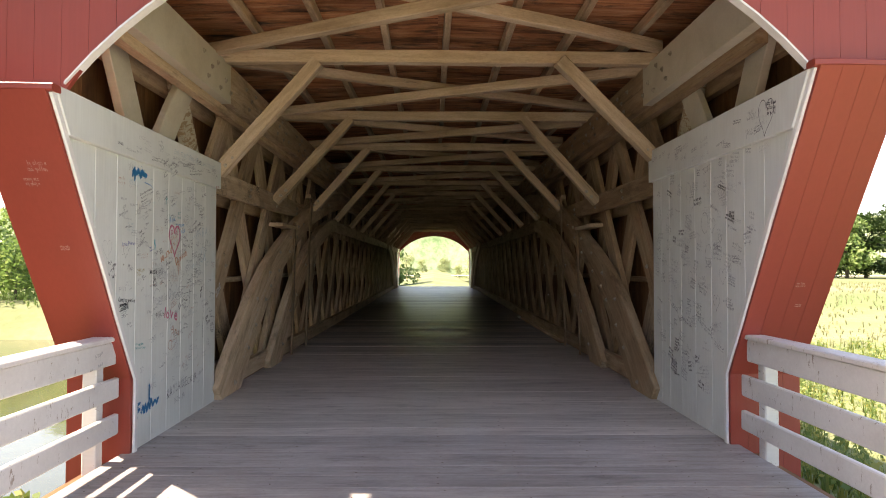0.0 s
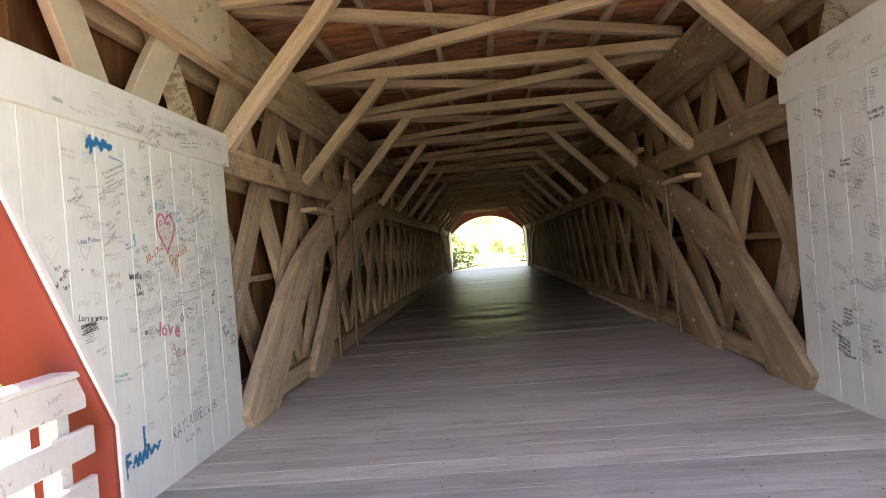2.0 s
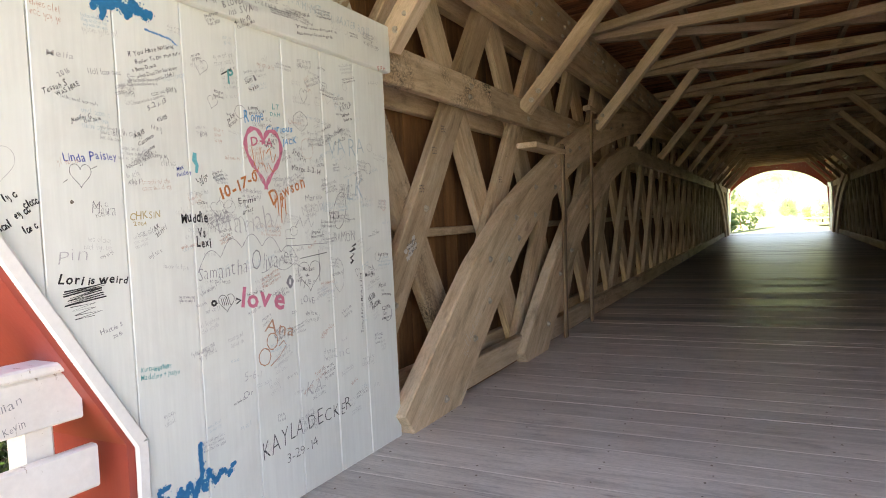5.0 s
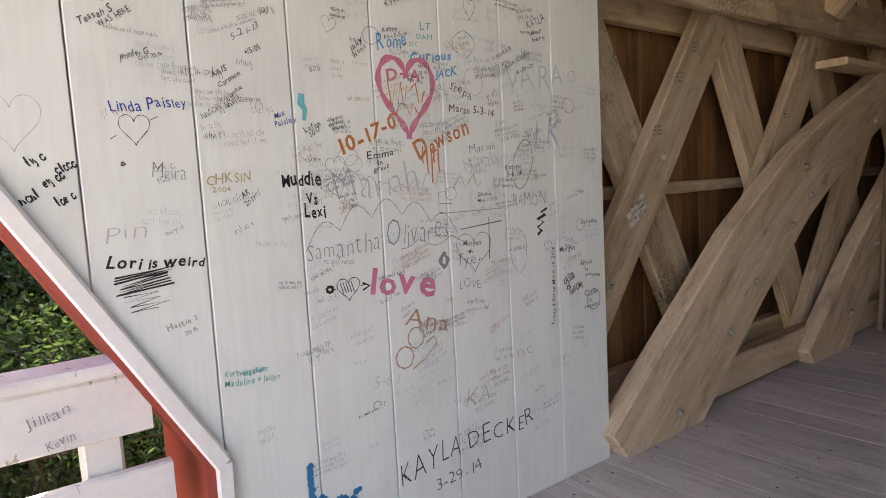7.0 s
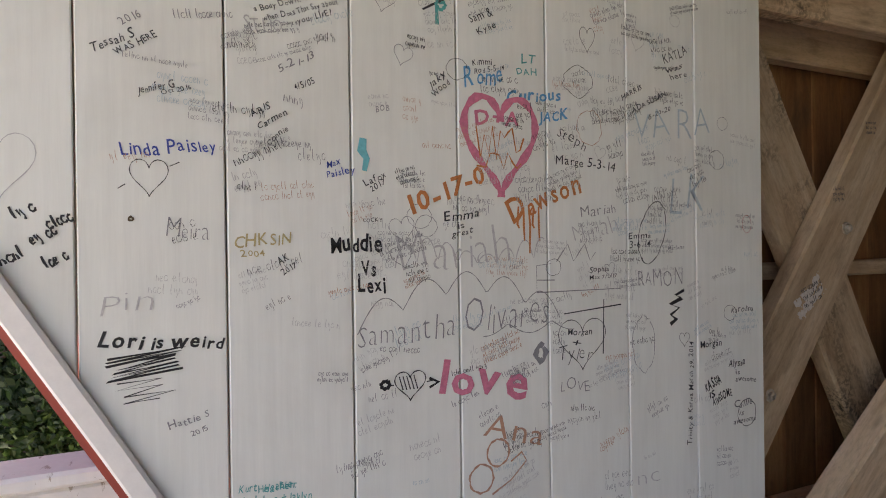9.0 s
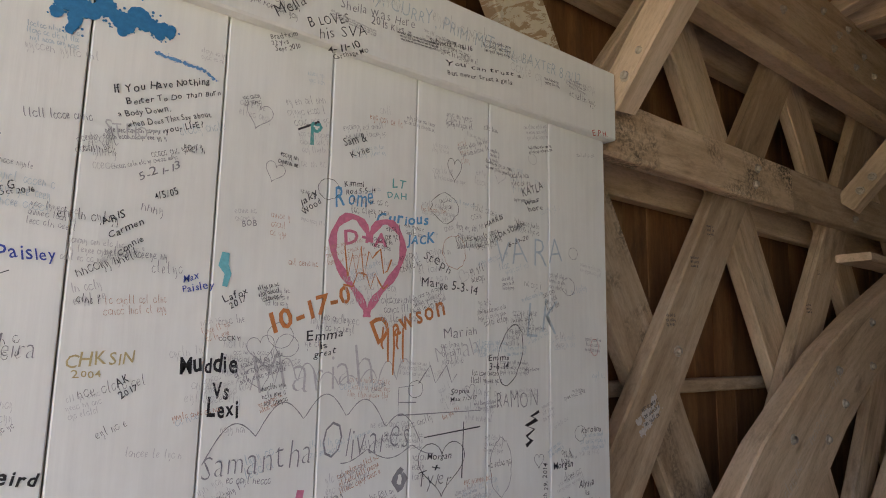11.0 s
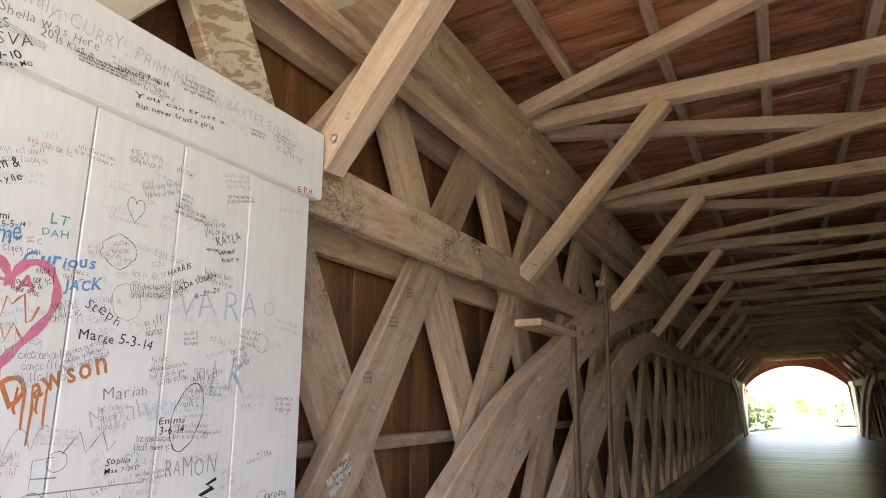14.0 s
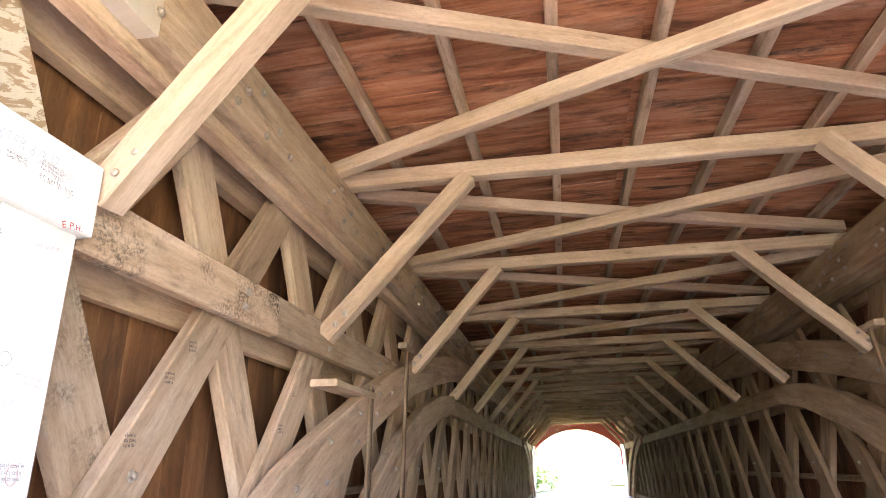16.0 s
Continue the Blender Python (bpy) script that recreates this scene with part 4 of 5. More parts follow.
write('Rome', 5.503, 1.763, 0.120, 0.051, 7, SKYBLUE, weight=0.006)
write('Kimmi', 5.528, 1.817, 0.061, 0.017, 9, INK)
write('Rod 5-5-14', 5.533, 1.795, 0.096, 0.015, 13, INK)
write('LT', 5.676, 1.837, 0.052, 0.024, 10, TEAL)
write('DAH', 5.661, 1.806, 0.067, 0.021, 8, TEAL)
write('D+A', 5.534, 1.658, 0.136, 0.041, 5, PINK, weight=0.004)
write('Curious', 5.629, 1.727, 0.183, 0.030, 8, SKYBLUE)
write('JACK', 5.728, 1.685, 0.105, 0.030, 7, SKYBLUE)
write('Steph', 5.787, 1.650, 0.106, 0.031, -22, INK)
write('Marge 5-3-14', 5.782, 1.568, 0.216, 0.025, -3, INK)
write('Mariah', 5.866, 1.418, 0.129, 0.029, 6, PENCIL)
write('Emma', 6.037, 1.350, 0.088, 0.017, 4, INK)
write('3-6-14', 6.041, 1.324, 0.084, 0.020, 3, INK)
write('RAMON', 6.071, 1.209, 0.183, 0.050, -1, PENCIL)
write('Sophia', 5.893, 1.254, 0.072, 0.016, 4, INK)
write('Max 7/2/17', 5.893, 1.235, 0.103, 0.012, 2, INK)
write('Morgan', 5.815, 1.078, 0.087, 0.019, -1, INK)
write('+', 5.830, 1.046, 0.031, 0.022, -6, INK)
write('Tyler', 5.786, 1.004, 0.119, 0.040, 0, INK)
write('LOVE', 5.789, 0.917, 0.102, 0.032, -2, PENCIL)
write('Karolina', 6.465, 1.106, 0.107, 0.019, -1, INK)
write('Morgan', 6.323, 0.998, 0.096, 0.021, 1, INK)
write('Alyssa', 6.449, 0.924, 0.079, 0.023, 2, INK, weight=0.004)
write('is', 6.482, 0.900, 0.021, 0.017, -5, INK)
write('awesome', 6.482, 0.876, 0.100, 0.017, -6, INK)
write('KASSIA', 6.346, 0.855, 0.075, 0.031, 19, BLACK, weight=0.004)
write('IS', 6.363, 0.830, 0.026, 0.021, 18, BLACK)
write('AWESOME', 6.377, 0.806, 0.092, 0.026, 16, BLACK, weight=0.004)
write('Callie', 6.475, 0.788, 0.086, 0.024, 0, INK, weight=0.004)
write('is', 6.498, 0.761, 0.024, 0.017, -2, INK)
write('awesome', 6.471, 0.733, 0.108, 0.017, 0, INK)
write('Trinity & Karma March 29, 2014', 6.281, 0.695, 0.328, 0.019, 88, INK)
write('Ana', 5.543, 0.830, 0.194, 0.058, -16, RUST)
write('If You Have Nothing', 4.955, 1.928, 0.215, 0.017, 21, INK, weight=0.005)
write('Better To Do Than Burn', 4.982, 1.908, 0.214, 0.013, 21, INK, weight=0.005)
write('a Body Down.', 4.968, 1.877, 0.112, 0.013, 20, INK, weight=0.005)
write('when Does That Say about', 4.987, 1.857, 0.189, 0.013, 21, INK, weight=0.005)
write('your LIFE?', 5.066, 1.862, 0.090, 0.015, 22, INK, weight=0.005)
write('Sam &', 5.524, 1.928, 0.077, 0.025, 22, INK)
write('Kylie', 5.547, 1.899, 0.063, 0.018, 31, INK)
write('KATLA', 6.185, 1.898, 0.109, 0.028, 24, INK)
write('was', 6.194, 1.871, 0.074, 0.018, 20, INK)
write('here', 6.208, 1.850, 0.075, 0.018, 15, INK)
write('BOB', 5.256, 1.672, 0.036, 0.014, 9, PENCIL)
write('Jaky', 5.405, 1.742, 0.064, 0.017, 42, INK)
write('Wood', 5.417, 1.721, 0.062, 0.018, 44, INK)
write('Melia', 5.301, 2.210, 0.098, 0.031, 43, INK, weight=0.01, face=BAND)
write('B LOVES', 5.387, 2.215, 0.128, 0.027, 26, INK, face=BAND)
write('his SVA', 5.418, 2.188, 0.153, 0.033, 24, INK, face=BAND)
write('4-11-10', 5.443, 2.161, 0.107, 0.019, 25, INK, face=BAND)
write('Carthage MO', 5.459, 2.147, 0.119, 0.013, 27, INK, face=BAND)
write('Sheila was Here', 5.472, 2.302, 0.248, 0.029, 5, PENCIL, face=BAND)
write('2015 Kiss it', 5.566, 2.290, 0.139, 0.023, 1, PENCIL, face=BAND)
write('Brad+Kim', 5.284, 2.146, 0.078, 0.013, 24, INK, face=BAND)
write('22 yrs', 5.288, 2.131, 0.047, 0.012, 24, INK, face=BAND)
write('Sept 2010', 5.298, 2.119, 0.072, 0.013, 23, INK, face=BAND)
write('Subjects 7-16-16', 5.766, 2.298, 0.171, 0.016, 9, INK, face=BAND)
write('You can trust a', 5.825, 2.247, 0.329, 0.015, 9, INK, face=BAND)
write('But never trust a girls', 5.833, 2.218, 0.279, 0.016, 9, INK, face=BAND)
write('Emily, CURRY, PRIM, MITCHEL, BAXTER 8/3/12', 5.495, 2.353, 0.976, 0.045, 0, FADED_BLUE, face=BAND)
write('E.P.H.', 6.511, 2.176, 0.089, 0.021, 12, RED_INK, face=BAND)
write('KAYLA', 5.495, 0.262, 0.27, 0.085, 6, INK)
write('DECKER', 5.795, 0.290, 0.35, 0.075, 3, INK)
write('3-29-14', 5.64, 0.190, 0.22, 0.045, 4, INK)
write('VARA', 6.075, 1.655, 0.31, 0.095, 8, FADED_BLUE)
write('LK', 6.20, 1.43, 0.16, 0.12, 4, FADED_BLUE)
write('Mariah', 5.31, 1.265, 0.33, 0.10, 5, FAINT)
write('Mirah', 5.84, 1.345, 0.17, 0.055, 10, FAINT)
write('Pin', 4.65, 1.205, 0.10, 0.05, 0, FAINT)
write('5-6-1', 5.41, 0.635, 0.10, 0.04, -4, FAINT)
write('Car', 5.40, 0.565, 0.055, 0.028, 5, PENCIL)
write('KA', 5.79, 0.46, 0.12, 0.075, 4, FAINT)
write('nc', 6.06, 0.60, 0.09, 0.045, 0, FAINT)
write('STUO', 4.945, 1.83, 0.085, 0.03, 5, FAINT)
write('HARRIS', 6.02, 1.77, 0.09, 0.016, 28, INK)
write('ADA SUSAN', 6.06, 1.735, 0.15, 0.016, 26, INK)
write('6-20-20', 6.12, 1.72, 0.10, 0.014, 22, INK)
write('Marlene', 6.19, 1.315, 0.07, 0.012, 5, PENCIL)
write('Melia', 4.66, 1.87, 0.09, 0.02, 5, FAINT)
write('Kurt, Heather', 4.917, 0.788, 0.130, 0.019, -3, TEAL)
write('Madeline + Jaklyn', 4.915, 0.760, 0.167, 0.019, -4, TEAL)

write("Jillian", 4.44, 0.755, 0.10, 0.028, 14, PENCIL, face=2.3475)
write("Kevin", 4.478, 0.69, 0.065, 0.025, 12, PENCIL, face=2.3475)
# drawn marks on the left panel
stroke("heart_drawing", heart_lines(0.225, 0.27), 0.026, 5.608, 1.628, PINK, label="thick pink heart outline")
stroke("scribble", [[(-0.03, -0.05), (-0.005, -0.035), (-0.028, -0.02), (0.008, 0.0), (-0.03, 0.012), (0.02, 0.03), (-0.008, 0.04), (0.03, 0.055)]], 0.017, 6.225, 1.134, BLACK)
r = random.Random(8)
stroke("scribble", [[(0.13 * (i % 2) + r.uniform(-0.012, 0.012), 0.05 - 0.05 * i / 13 + 0.02 * (i % 2)) for i in range(14)]], 0.007, 4.668, 1.062, BLACK)
stroke("scribble", [[(0.02 + 0.08 * (i % 2) + r.uniform(-0.02, 0.02), 0.045 - 0.05 * i / 7 + 0.012 * (i % 2)) for i in range(8)]], 0.004, 4.675, 1.015, INK)
stroke("heart_drawing", [heart_line(0.085, 0.075), [(-0.06, 0.0), (-0.045, 0.0)], [(0.045, 0.0), (0.065, 0.002)]] + [[(-0.03 + 0.01 * i, 0.02), (-0.02 + 0.01 * i, -0.015)] for i in range(5)], 0.0035, 5.337, 0.992, INK)
stroke("scribble", [ring_line(0.011, 0.009)], 0.012, 5.270, 0.995, BLACK)
stroke("scribble", [[(-0.012, 0.012), (0.014, 0.0), (-0.012, -0.012)]], 0.010, 5.402, 0.988, BLACK)
stroke("scribble", [ring_line(0.034, 0.036, seed=3), [(u - 0.052, v - 0.062) for u, v in ring_line(0.036, 0.038, seed=4)], [(0.04, -0.03), (0.075, -0.01), (0.09, -0.035), (0.04, -0.08), (-0.02, -0.11)]], 0.007, 5.588, 0.778, RUST)
stroke("heart_drawing", [heart_line(0.075, 0.08), [(-0.06, -0.03), (-0.045, -0.02)], [(0.04, 0.02), (0.06, 0.03)]], 0.0022, 4.745, 1.497, INK)
stroke("ring_drawing", [ring_line(0.044, 0.044, seed=5)], 0.0035, 6.535, 0.765, INK)
stroke("ring_drawing", [ring_line(0.050, 0.098, seed=6)], 0.0035, 6.128, 1.372, INK, angle=-18)
stroke("heart_drawing", [heart_line(0.17, 0.15)], 0.0028, 5.865, 1.06, INK)
stroke("scribble", [[(-0.08, -0.005), (0.13, 0.012)], [(0.065, 0.03), (0.06, -0.13)]], 0.004, 5.88, 1.145, INK)
stroke("cloud_drawing", [[(u, 0.055 * abs(math.sin(u * 26)) + 0.09 * math.sin(u / 0.6 * math.pi)) for u in [0.6 * i / 80 for i in range(81)]], [(u, -0.03 * abs(math.sin(u * 22))) for u in [0.35 + 0.3 * i / 40 for i in range(41)]]], 0.003, 5.20, 1.125, PENCIL)
stroke("heart_drawing", [heart_line(0.125, 0.135)], 0.0022, 4.48, 1.515, FAINT)
stroke("scribble", [[(0.30, -0.075), (0.0, -0.075), (0.0, 0.0), (0.05, 0.005)], [(0.0, -0.04), (0.06, -0.042)]], 0.0032, 5.715, 1.28, PENCIL)
stroke("scribble", [ring_line(0.05, 0.045, 24, 0.12, 21)], 0.0022, 5.86, 1.81, INK)
stroke("ring_drawing", [ring_line(0.045, 0.05, 24, 0.10, 22)], 0.002, 5.90, 1.68, RUST)
stroke("heart_drawing", [heart_line(0.055, 0.075)], 0.0022, 5.895, 1.94, INK)
stroke("ring_drawing", [ring_line(0.022, 0.03, 18, 0.06, 23)], 0.002, 6.545, 1.40, RED_INK)
stroke("scribble", [ring_line(0.016, 0.020, 14, 0.2, 24)], 0.02, 5.725, 1.035, PENCIL)
stroke("ring_drawing", [ring_line(0.045, 0.085, 28, 0.08, 25)], 0.0025, 6.09, 1.03, PENCIL)
stroke("scribble", [ring_line(0.004, 0.004, 10)], 0.006, 4.709, 1.404, ink("brown knot stain", (0.10, 0.06, 0.03)))
stroke("paint_mark", [[(0.004, 0.05), (0.0, 0.02), (0.012, 0.0), (0.006, -0.03)]], 0.024, 5.217, 1.555, ink("turquoise paint", (0.14, 0.52, 0.58)))
stroke("heart_drawing", heart_lines(0.026, 0.024) + [[(-0.012, 0.0), (-0.011, -0.05)]], 0.011, 5.437, 1.962, TEAL)
stroke("scribble", [[(0, 0), (0.06, 0.035)]], 0.007, 5.385, 1.945, INK)
# two sprayed blue tags, with their overspray
def spray(lines, spread, y, z, seed, mat, count=520, face=FACE, owner=None, name="spray_tag", label="blue spray-painted tag with overspray"):
    rnd = random.Random(seed)
    legs = [(a, b, math.dist(a, b)) for pts in lines for a, b in zip(pts, pts[1:])]
    total = sum(l for _, _, l in legs)
    verts, faces = [], []
    for i in range(count):
        r = rnd.uniform(0, total)
        for a, b, l in legs:
            if r <= l:
                break
            r -= l
        f = r / l
        far = abs(rnd.gauss(0, 1))
        d, w = rnd.uniform(0, 6.283), spread * 0.5 * far
        u, v = a[0] + (b[0] - a[0]) * f + w * math.cos(d), a[1] + (b[1] - a[1]) * f + w * math.sin(d)
        size = spread * (0.42 if far < 0.9 else 0.12) * rnd.uniform(0.5, 1.1)
        k = len(verts)
        verts += [(u + size * math.cos(q * 0.785), v + size * math.sin(q * 0.785), 0.0000025 * i) for q in range(8)]
        faces.append(tuple(range(k, k + 8)))
    me = bpy.data.meshes.new("spray_tag")
    me.from_pydata(verts, [], faces)
    on_panel(name, me, mat, wall_pose(y, z, 0, -1, face), owner or panel_left, label)


spray([[(0.0, -0.03), (0.03, 0.03), (0.06, -0.02), (0.09, 0.03), (0.13, -0.02), (0.16, 0.03), (0.20, -0.01), (0.23, 0.0)], [(0.0, 0.0), (0.23, 0.005)], [(0.04, 0.0), (0.03, -0.07)]], 0.026, 4.83, 2.10, 5, SPRAY)
spray([[(0.0, -0.08), (0.01, 0.05), (0.06, 0.06)], [(0.0, 0.0), (0.05, 0.015)], [(0.07, -0.03), (0.10, 0.03), (0.12, -0.035), (0.14, 0.03), (0.17, -0.03), (0.19, 0.03), (0.22, -0.02), (0.24, 0.05), (0.27, -0.01), (0.30, 0.03), (0.34, 0.0), (0.37, 0.035)], [(0.205, 0.17), (0.205, 0.0)]], 0.022, 4.95, 0.28, 6, SPRAY, 700)
spray([[(0, 0), (0.11, -0.012), (0.14, -0.03)]], 0.008, 5.03, 2.045, 7, ink("thin blue spray", (0.12, 0.34, 0.62)), 160)
spray([[(-0.02, -0.07), (0.08, 0.08)], [(-0.06, -0.02), (0.05, 0.03)], [(-0.05, -0.09), (0.1, 0.03)]], 0.03, 7.0, 1.12, 8, ink("rubbed pale paint", (0.60, 0.57, 0.53)), 170, 2.4085, truss_left, "paint_smear", "rubbed patch of pale paint")
# orange scrawl through and under the heart, and its runs
r = random.Random(15)
stroke("scribble", [[(0.15 * i / 12, r.uniform(-0.045, 0.045)) for i in range(13)], [(0.14 * i / 10, -0.05 + r.uniform(-0.03, 0.03)) for i in range(11)]], 0.006, 5.535, 1.615, ORANGE)
for k in range(5):
    stroke("scribble", [[(0, 0), (0.004 * (k % 3 - 1), -0.05), (0.002, -0.06 - 0.035 * (k % 3))]], 0.007, 5.66 + 0.016 * k, 1.445, ORANGE)
stroke("scribble", [[(0.006 * i, 0.075 * abs(math.sin(0.32 * i)) ** 0.6 * (0.7 + 0.3 * math.sin(i * 0.11))) for i in range(76)]], 0.004, 5.30, 1.285, FAINT)
stroke("scribble", [[(0.02 * i, 0.05 * ((i * 7) % 3) / 2) for i in range(8)]], 0.004, 5.78, 1.29, PENCIL)
for y, z in ((4.50, 1.40), (4.53, 1.35), (4.48, 1.31), (4.56, 1.38), (4.55, 1.30)):
    stroke("scribble", scribble_lines(0.045, 0.03, r, 1), 0.0055, y, z, BLACK, 25)

# chalky scratches on the red boards, on the slope of the portal
CHALK = ink("chalky scratches", (0.55, 0.30, 0.26))
for x, z, size in ((-2.55, 1.98, 0.13), (-2.60, 1.90, 0.10), (-2.50, 1.50, 0.06), (2.58, 1.25, 0.07), (2.62, 1.10, 0.05)):
    me = ribbons(scribble_lines(size, size * 0.6, r, 2), 0.004)
    yb = 4.88 if x < 0 else 5.08
    on_panel("scratched_name", me, CHALK, Matrix.Translation((x, yb - (z - 0.55) / RAKE - 0.072, z)) @ pose(0, 0, 0, 90 + math.degrees(math.atan(1 / RAKE)), 0, 0), portal_near)
# pale scratches along the curved rib, and numbers pencilled on the planks
for y, z, turn, size in ((7.55, 0.42, 42, 0.05), (7.85, 0.70, 40, 0.06), (8.15, 0.93, 36, 0.06), (8.42, 1.16, 34, 0.04), (7.42, 0.30, 44, 0.07)):
    stroke("scratched_name", scribble_lines(0.24, size * 1.6, r, 1), 0.0045, y, z, ink("pale scratches in wood", (0.66, 0.60, 0.52)), turn, 2.2375, owner=truss_left)
for y, z, turn in ((7.40, 1.78, 52), (7.55, 1.95, 52), (8.62, 1.62, 53), (8.80, 1.86, 53), (7.18, 1.50, 52)):
    stroke("pencil_marks", scribble_lines(0.07, 0.06, r, 3), 0.003, y, z, INK, turn - 50, 2.4085, owner=truss_left)
stroke("pencil_marks", scribble_lines(0.12, 0.09, r, 3), 0.004, 7.0, 1.08, INK, 20, 2.408, owner=truss_left)

# the many that cannot be read
rnd = random.Random(77)
for k in range(290):
    y = rnd.triangular(4.45, 6.58, 5.9) if k % 3 else rnd.uniform(4.5, 6.55)
    z = rnd.uniform(0.72, 2.12) if k % 6 else rnd.uniform(0.25, 0.8)
    if z < 0.66 + (4.9 - y) * 1.9 or y < 5.7 and z < 0.95 and k % 3:
        continue
    w, rows = rnd.uniform(0.04, 0.14), rnd.choice((1, 1, 2, 2, 3))
    h = rows * rnd.uniform(0.014, 0.032)
    w = min(w, 6.59 - y)
    mat = rnd.choice((INK, PENCIL, PENCIL, PENCIL, FAINT, FAINT, FAINT, FADED_BLUE, RUST)) if y < 5.95 or z < 1.0 else rnd.choice((INK, INK, PENCIL, PENCIL, FAINT, FADED_BLUE))
    stroke("scribble", scribble_lines(w, h, rnd, rows), rnd.choice((0.0012, 0.0016, 0.002)), y, z, mat, rnd.uniform(-8, 24))
for k in range(16):
    y, z = rnd.uniform(5.2, 6.5), rnd.uniform(0.9, 2.1)
    size = rnd.uniform(0.04, 0.075)
    if z < 0.8 + (4.9 - y) * 1.9:
        continue
    stroke("heart_drawing" if k % 2 else "ring_drawing", [heart_line(size, size) if k % 2 else ring_line(size * 0.5, size * 0.45, seed=k)], 0.0018, y, z, rnd.choice((PENCIL, FAINT, INK)), rnd.uniform(-15, 15))
for k in range(26):
    y, z, w = rnd.uniform(4.3, 6.4), rnd.uniform(2.22, 2.38), rnd.uniform(0.06, 0.2)
    stroke("scribble", scribble_lines(w, rnd.uniform(0.02, 0.06), rnd, rnd.choice((1, 2, 3))), 0.0017, y, z, rnd.choice((INK, PENCIL, FAINT, FAINT)), rnd.uniform(-6, 6), face=BAND)
for k in range(200):
    y = rnd.uniform(4.95, 6.68) if k % 4 else rnd.uniform(4.2, 5.2)
    z = rnd.uniform(0.3, 2.25)
    if z < 0.7 + (5.2 - y) * 1.9:
        continue
    w, rows = rnd.uniform(0.05, 0.17), rnd.choice((1, 2, 2, 3, 4))
    w = min(w, y - 4.1)
    bold = k % 9 == 0
    stroke("scribble", scribble_lines(w, rows * rnd.uniform(0.018, 0.04), rnd, rows), 0.006 if bold else rnd.choice((0.0018, 0.0026)), y, z, BLACK if bold else rnd.choice((INK, PENCIL, PENCIL, FAINT)), rnd.uniform(-25, 10), side=1, owner=panel_right)
for k in range(16):
    y, z, size = rnd.uniform(5.1, 6.6), rnd.uniform(0.8, 2.1), rnd.uniform(0.06, 0.13)
    stroke("heart_drawing" if k % 2 else "ring_drawing", [heart_line(size, size * 1.1) if k % 2 else ring_line(size * 0.5, size * 0.7, seed=k)], 0.003, y, z, rnd.choice((INK, PENCIL)), 0, side=1, owner=panel_right)
stroke("heart_drawing", [heart_line(0.2, 0.26)] + scribble_lines(0.12, 0.10, rnd, 3), 0.006, 4.38, 2.45, INK, -8, face=BAND, side=1, owner=panel_right)
for k in range(22):
    y, z = rnd.uniform(4.5, 6.7), rnd.uniform(2.32, 2.5)
    stroke("scribble", scribble_lines(rnd.uniform(0.05, 0.2), rnd.uniform(0.03, 0.09), rnd, rnd.choice((1, 2, 3))), 0.0025, y, z, rnd.choice((INK, PENCIL, FAINT)), rnd.uniform(-10, 10), face=BAND, side=1, owner=panel_right)


# ---- trees, shrubs and weeds ----
def leaf_cloud(verts, faces, centre, radius, count, size, rnd, flat=1.0):
    for _ in range(count):
        d = Vector((rnd.gauss(0, 1), rnd.gauss(0, 1), rnd.gauss(0, 1))).normalized() * radius * rnd.uniform(0.55, 1.05)
        p = Vector(centre) + Vector((d.x, d.y, d.z * flat))
        a = Vector((rnd.gauss(0, 1), rnd.gauss(0, 1), rnd.gauss(0, 1))).normalized()
        b = a.orthogonal().normalized()
        e = size * rnd.uniform(0.6, 1.3)
        k = len(verts)
        verts += [p + a * e, p + b * e * 0.6, p - a * e, p - b * e * 0.6]
        faces.append((k, k + 1, k + 2, k + 3))


def tree(height, spread, seed, mat, label, leaf=0.27, count=5000):
    rnd = random.Random(seed)
    t = thing("tree", label, "tree", "trees round the bridge")
    bm = bmesh.new()
    def limb(p, q, r0, r1):
        z = (q - p).normalized()
        x = z.orthogonal().normalized()
        y = z.cross(x)
        rings = [[bm.verts.new(c + (x * math.cos(a) + y * math.sin(a)) * r) for a in [math.pi * i / 3 for i in range(6)]] for c, r in ((p, r0), (q, r1))]
        for i in range(6):
            bm.faces.new((rings[0][i], rings[0][(i + 1) % 6], rings[1][(i + 1) % 6], rings[1][i]))
    top = Vector((rnd.uniform(-0.4, 0.4), rnd.uniform(-0.4, 0.4), height * 0.75))
    limb(Vector((0, 0, -0.3)), top * 0.5, height * 0.03, height * 0.02)
    limb(top * 0.5, top, height * 0.02, height * 0.006)
    verts, faces = [], []
    clumps = 34
    for i in range(clumps):
        s = rnd.uniform(0.08, 1.0)
        a = rnd.uniform(0, 2 * math.pi)
        r = spread * rnd.uniform(0.3, 1.0) * math.sin(math.pi * min(0.25 + 0.7 * s, 0.97)) ** 0.7
        c = Vector((r * math.cos(a), r * math.sin(a), height * (0.02 + 0.88 * s)))
        if i % 3 == 0:
            limb(top * (0.35 + 0.5 * s), c, height * 0.008, height * 0.002)
        leaf_cloud(verts, faces, c, spread * rnd.uniform(0.30, 0.52), count // clumps, leaf, rnd, 0.75)
    part("trunk", bm, BARK, t)
    me = bpy.data.meshes.new("crown")
    me.from_pydata(verts, [], faces)
    part("crown", me, mat, t)
    return t


kinds = [tree(9, 3.6, 1, LEAF, "broad green tree at the meadow's edge"), tree(11, 4.0, 2, LEAF_DARK, "tall dark green tree, in the tree line and in the added left screen"), tree(7, 3.4, 3, LEAF, "rounded green tree on the river bank")]
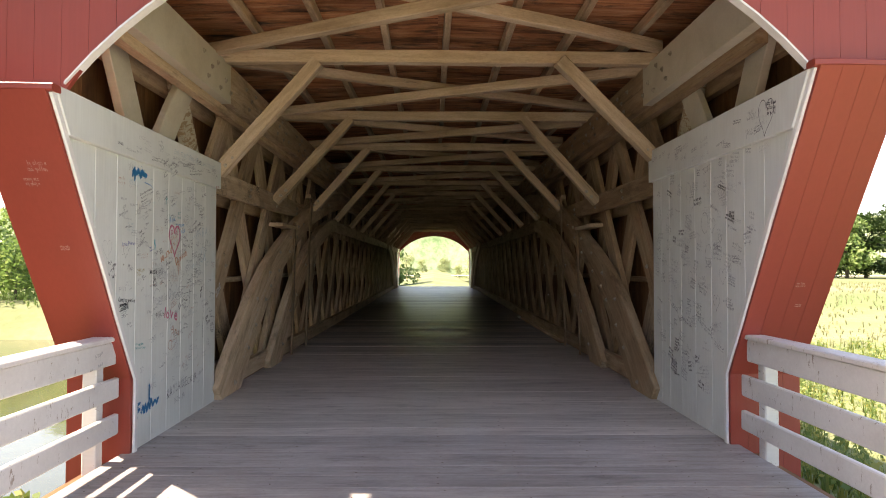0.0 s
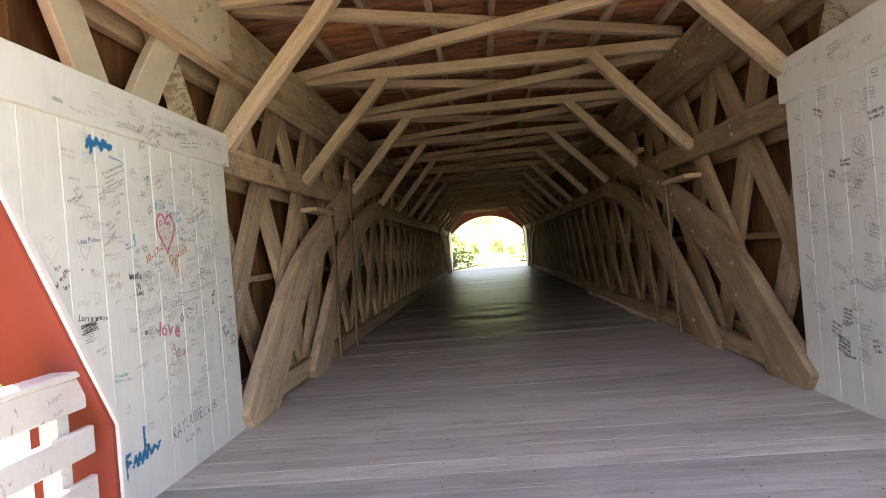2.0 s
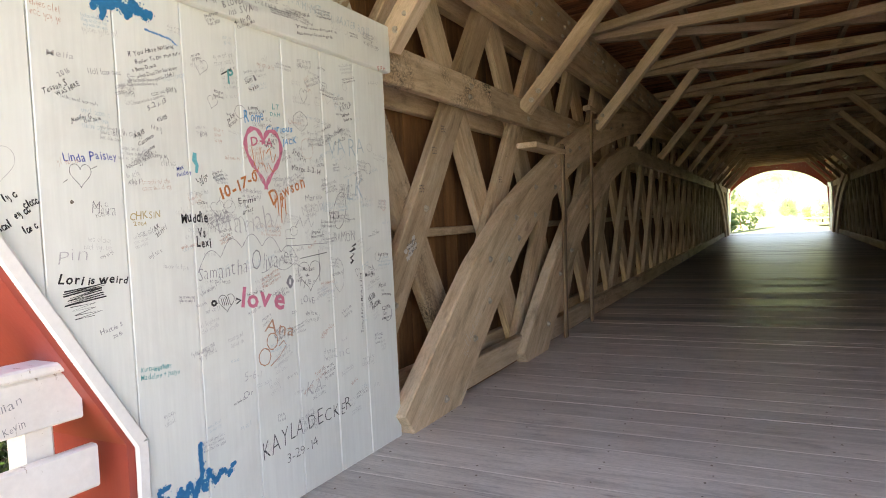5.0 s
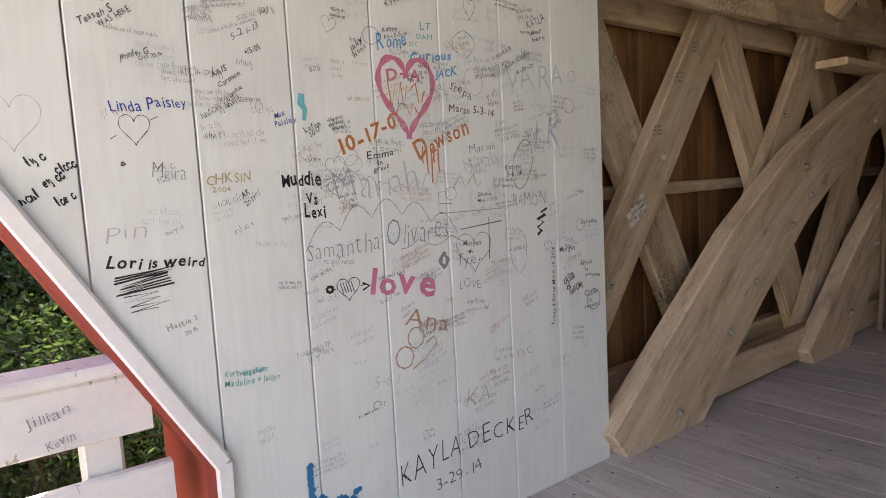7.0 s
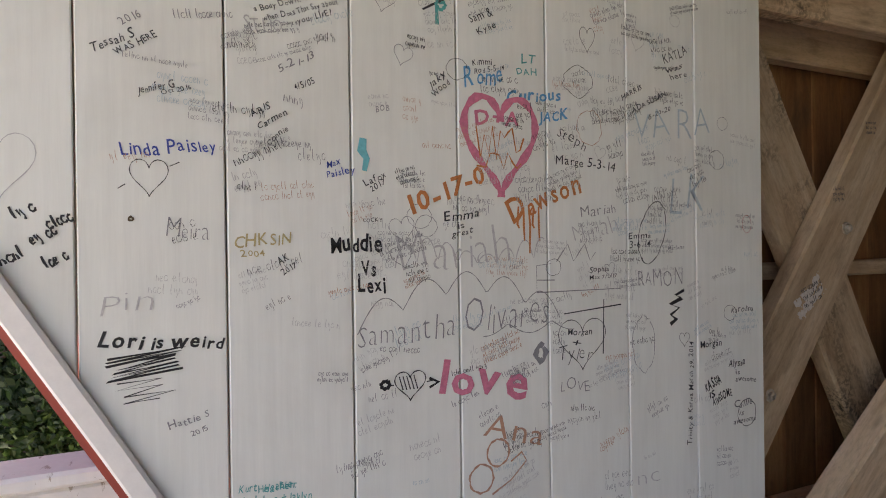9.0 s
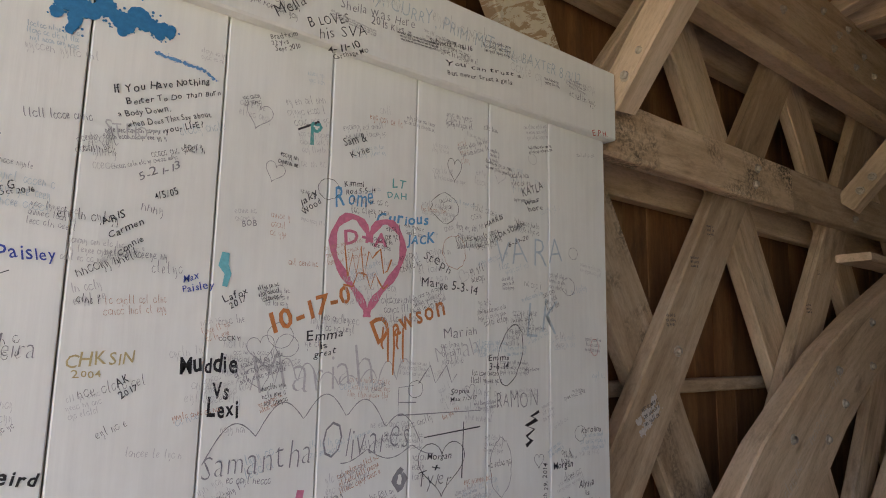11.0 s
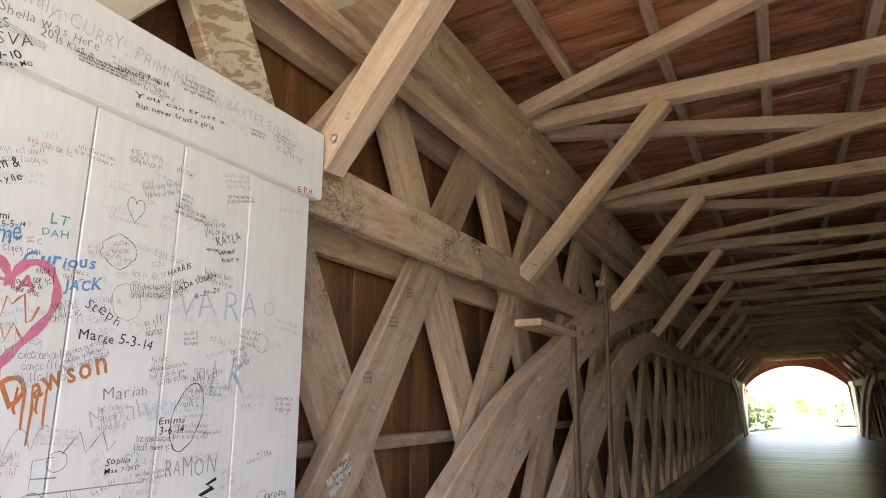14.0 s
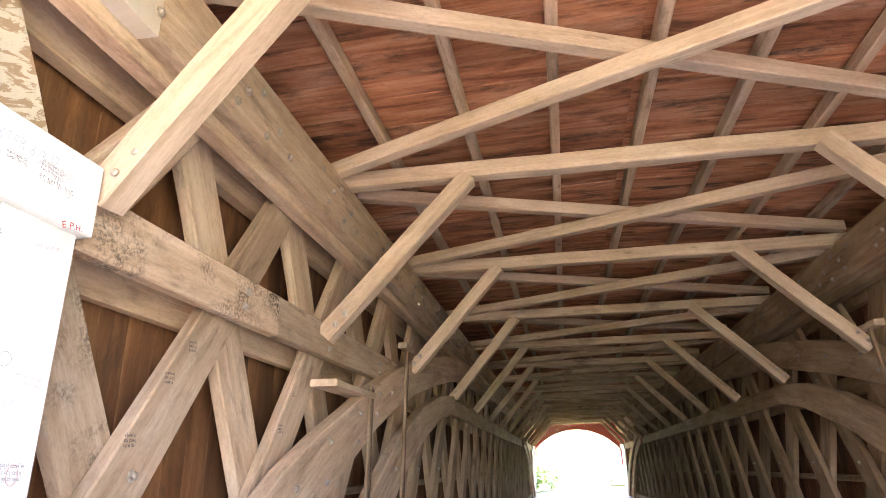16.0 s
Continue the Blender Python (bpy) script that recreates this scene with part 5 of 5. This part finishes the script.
far_tree = tree(8, 4.0, 9, LEAF_HAZE, "tree in haze-paled colour below the far hillside", 0.3, 1800)
bush = [tree(3.6, 2.0, 4, LEAF, "dense green willow shrub on the bank", 0.12, 1500), tree(3.0, 2.0, 5, LEAF, "broad green shrub on the bank", 0.12, 1500)]
near_bush = tree(3.0, 2.0, 6, LEAF_DARK, "dark green leafy shrub beside the approach rail", 0.045, 9000)
rnd = random.Random(31)
spots = []
for k in range(16):                                     # beyond the river
    spots.append((kinds[2 * (k % 2)], -60 + 4.6 * k * 0.8 + rnd.uniform(-1, 1), 52 + rnd.uniform(0, 14), rnd.uniform(0.75, 0.98)))
for k in range(14):
    spots.append((bush[k % 2], -44 + 2.7 * k + rnd.uniform(-0.6, 0.6), 36.6 + rnd.uniform(0, 5), rnd.uniform(0.8, 1.2)))
for k in range(26):                                     # across the meadow
    spots.append((kinds[(1, 1, 0)[k % 3]], 40 + 3.6 * k + rnd.uniform(-1, 1), 112 - 1.6 * k + rnd.uniform(0, 8), rnd.uniform(0.9, 1.2)))
for k in range(26):                                     # below the slope past the far end
    spots.append((far_tree, -44 + 3.5 * k + rnd.uniform(-1, 1), 128 + rnd.uniform(0, 26), rnd.uniform(0.35, 0.6)))
for x, y, sc in ((-5.6, 3.4, 0.6), (-6.5, 5.2, 0.6), (-7.4, 2.2, 0.75), (-5.2, 1.2, 0.5), (-8.5, 4.4, 0.8), (-9.5, 1.5, 0.9), (-6.6, -0.6, 0.6), (-10.5, 6.2, 1.0), (-12, 3.2, 1.2), (-11.5, 0.0, 1.2), (-4.9, 4.6, 0.42), (-7.2, 6.6, 0.7), (-14, 5, 1.4), (-15, 1, 1.5)):
    spots.append((near_bush, x, y, sc * 1.25))
# added trees, mostly out of view, that hold low sky off the right side
for x, y, sc in ((-9.5, -4.5, 0.8), (-9.2, -0.5, 0.78), (-10, 4, 0.8), (-10.5, 7.6, 0.75), (-12, -9, 0.9), (-15, -4, 0.9), (-16, 2.5, 1.0), (-18, 7.5, 0.9), (-20, -1, 1.1), (-21, 5, 1.0)):
    spots.append((kinds[1], x, y, sc))
used = set()
for ob, x, y, sc in spots:
    m = pose(x, y, ground_height(x, y), 0, 0, rnd.uniform(0, 360))
    if ob.name not in used:
        used.add(ob.name)
        ob.matrix_world = m
        ob.scale = (sc, sc, sc)
    else:
        c = copy_thing(ob, m)
        c.scale = (sc, sc, sc * rnd.uniform(0.9, 1.1))


def weeds(name, label, places, mat, rnd, tall):
    verts, faces = [], []
    for x, y in places:
        z = ground_height(x, y)
        h = tall * rnd.uniform(0.55, 1.15)
        for _ in range(6):
            a, lean = rnd.uniform(0, 6.28), rnd.uniform(0.05, 0.4) * h
            w = 0.012 + 0.008 * rnd.random()
            tip = (x + lean * math.cos(a), y + lean * math.sin(a), z + h * rnd.uniform(0.7, 1))
            k = len(verts)
            verts += [(x - w * math.sin(a), y + w * math.cos(a), z), (x + w * math.sin(a), y - w * math.cos(a), z), tip]
            faces.append((k, k + 1, k + 2))
        leaf_cloud(verts, faces, (x, y, z + h * 0.6), h * 0.35, 9, 0.045, rnd, 1.1)
    me = bpy.data.meshes.new(name)
    me.from_pydata(verts, [], faces)
    tagged(part(name, me, mat), label, "weeds", kind="stuff")


rnd = random.Random(41)
weeds("weeds", "tall yellow-green weeds in sun beside the bridge", [(3.6 + 16 * rnd.random() ** 1.5, rnd.uniform(1.5, 24)) for _ in range(3600)], WEED, rnd, 0.5)
weeds("weeds", "yellow-green weeds on the near river bank", [(-3.0 - 1.4 * rnd.random(), rnd.uniform(2.6, 5.4)) for _ in range(260)], WEED, rnd, 0.38)
weeds("meadow_grass", "pale dry grass of the meadow", [(rnd.uniform(12, 70), rnd.uniform(8, 75)) for _ in range(4500)], MEADOW, rnd, 0.35)
weeds("bank_grass", "bright grass along the far bank", [(rnd.uniform(-45, -3), rnd.uniform(36, 42)) for _ in range(1800)], LEAF, rnd, 0.5)


def picnic_table(x, y):
    z = ground_height(x, y)
    t = thing("picnic_table", "dark wooden picnic table on the far lawn", "picnic table", at=(x, y, z))
    for dy in (-0.3, -0.1, 0.1, 0.3):
        beam("table_board", (x - 0.9, y + dy, z + 0.74), (x + 0.9, y + dy, z + 0.74), 0.18, 0.04, WOOD_SIDING, t)
    for dy in (-0.7, 0.7):
        beam("bench_board", (x - 0.9, y + dy, z + 0.44), (x + 0.9, y + dy, z + 0.44), 0.25, 0.04, WOOD_SIDING, t)
    for dx in (-0.6, 0.6):
        beam("cross_bar", (x + dx, y - 0.8, z + 0.40), (x + dx, y + 0.8, z + 0.40), 0.04, 0.09, WOOD_SIDING, t)
        for e in (-1, 1):
            beam("leg", (x + dx, y + e * 0.65, z), (x + dx, y + e * 0.25, z + 0.72), 0.09, 0.04, WOOD_SIDING, t, (1, 0, 0))


picnic_table(-2.3, 68)
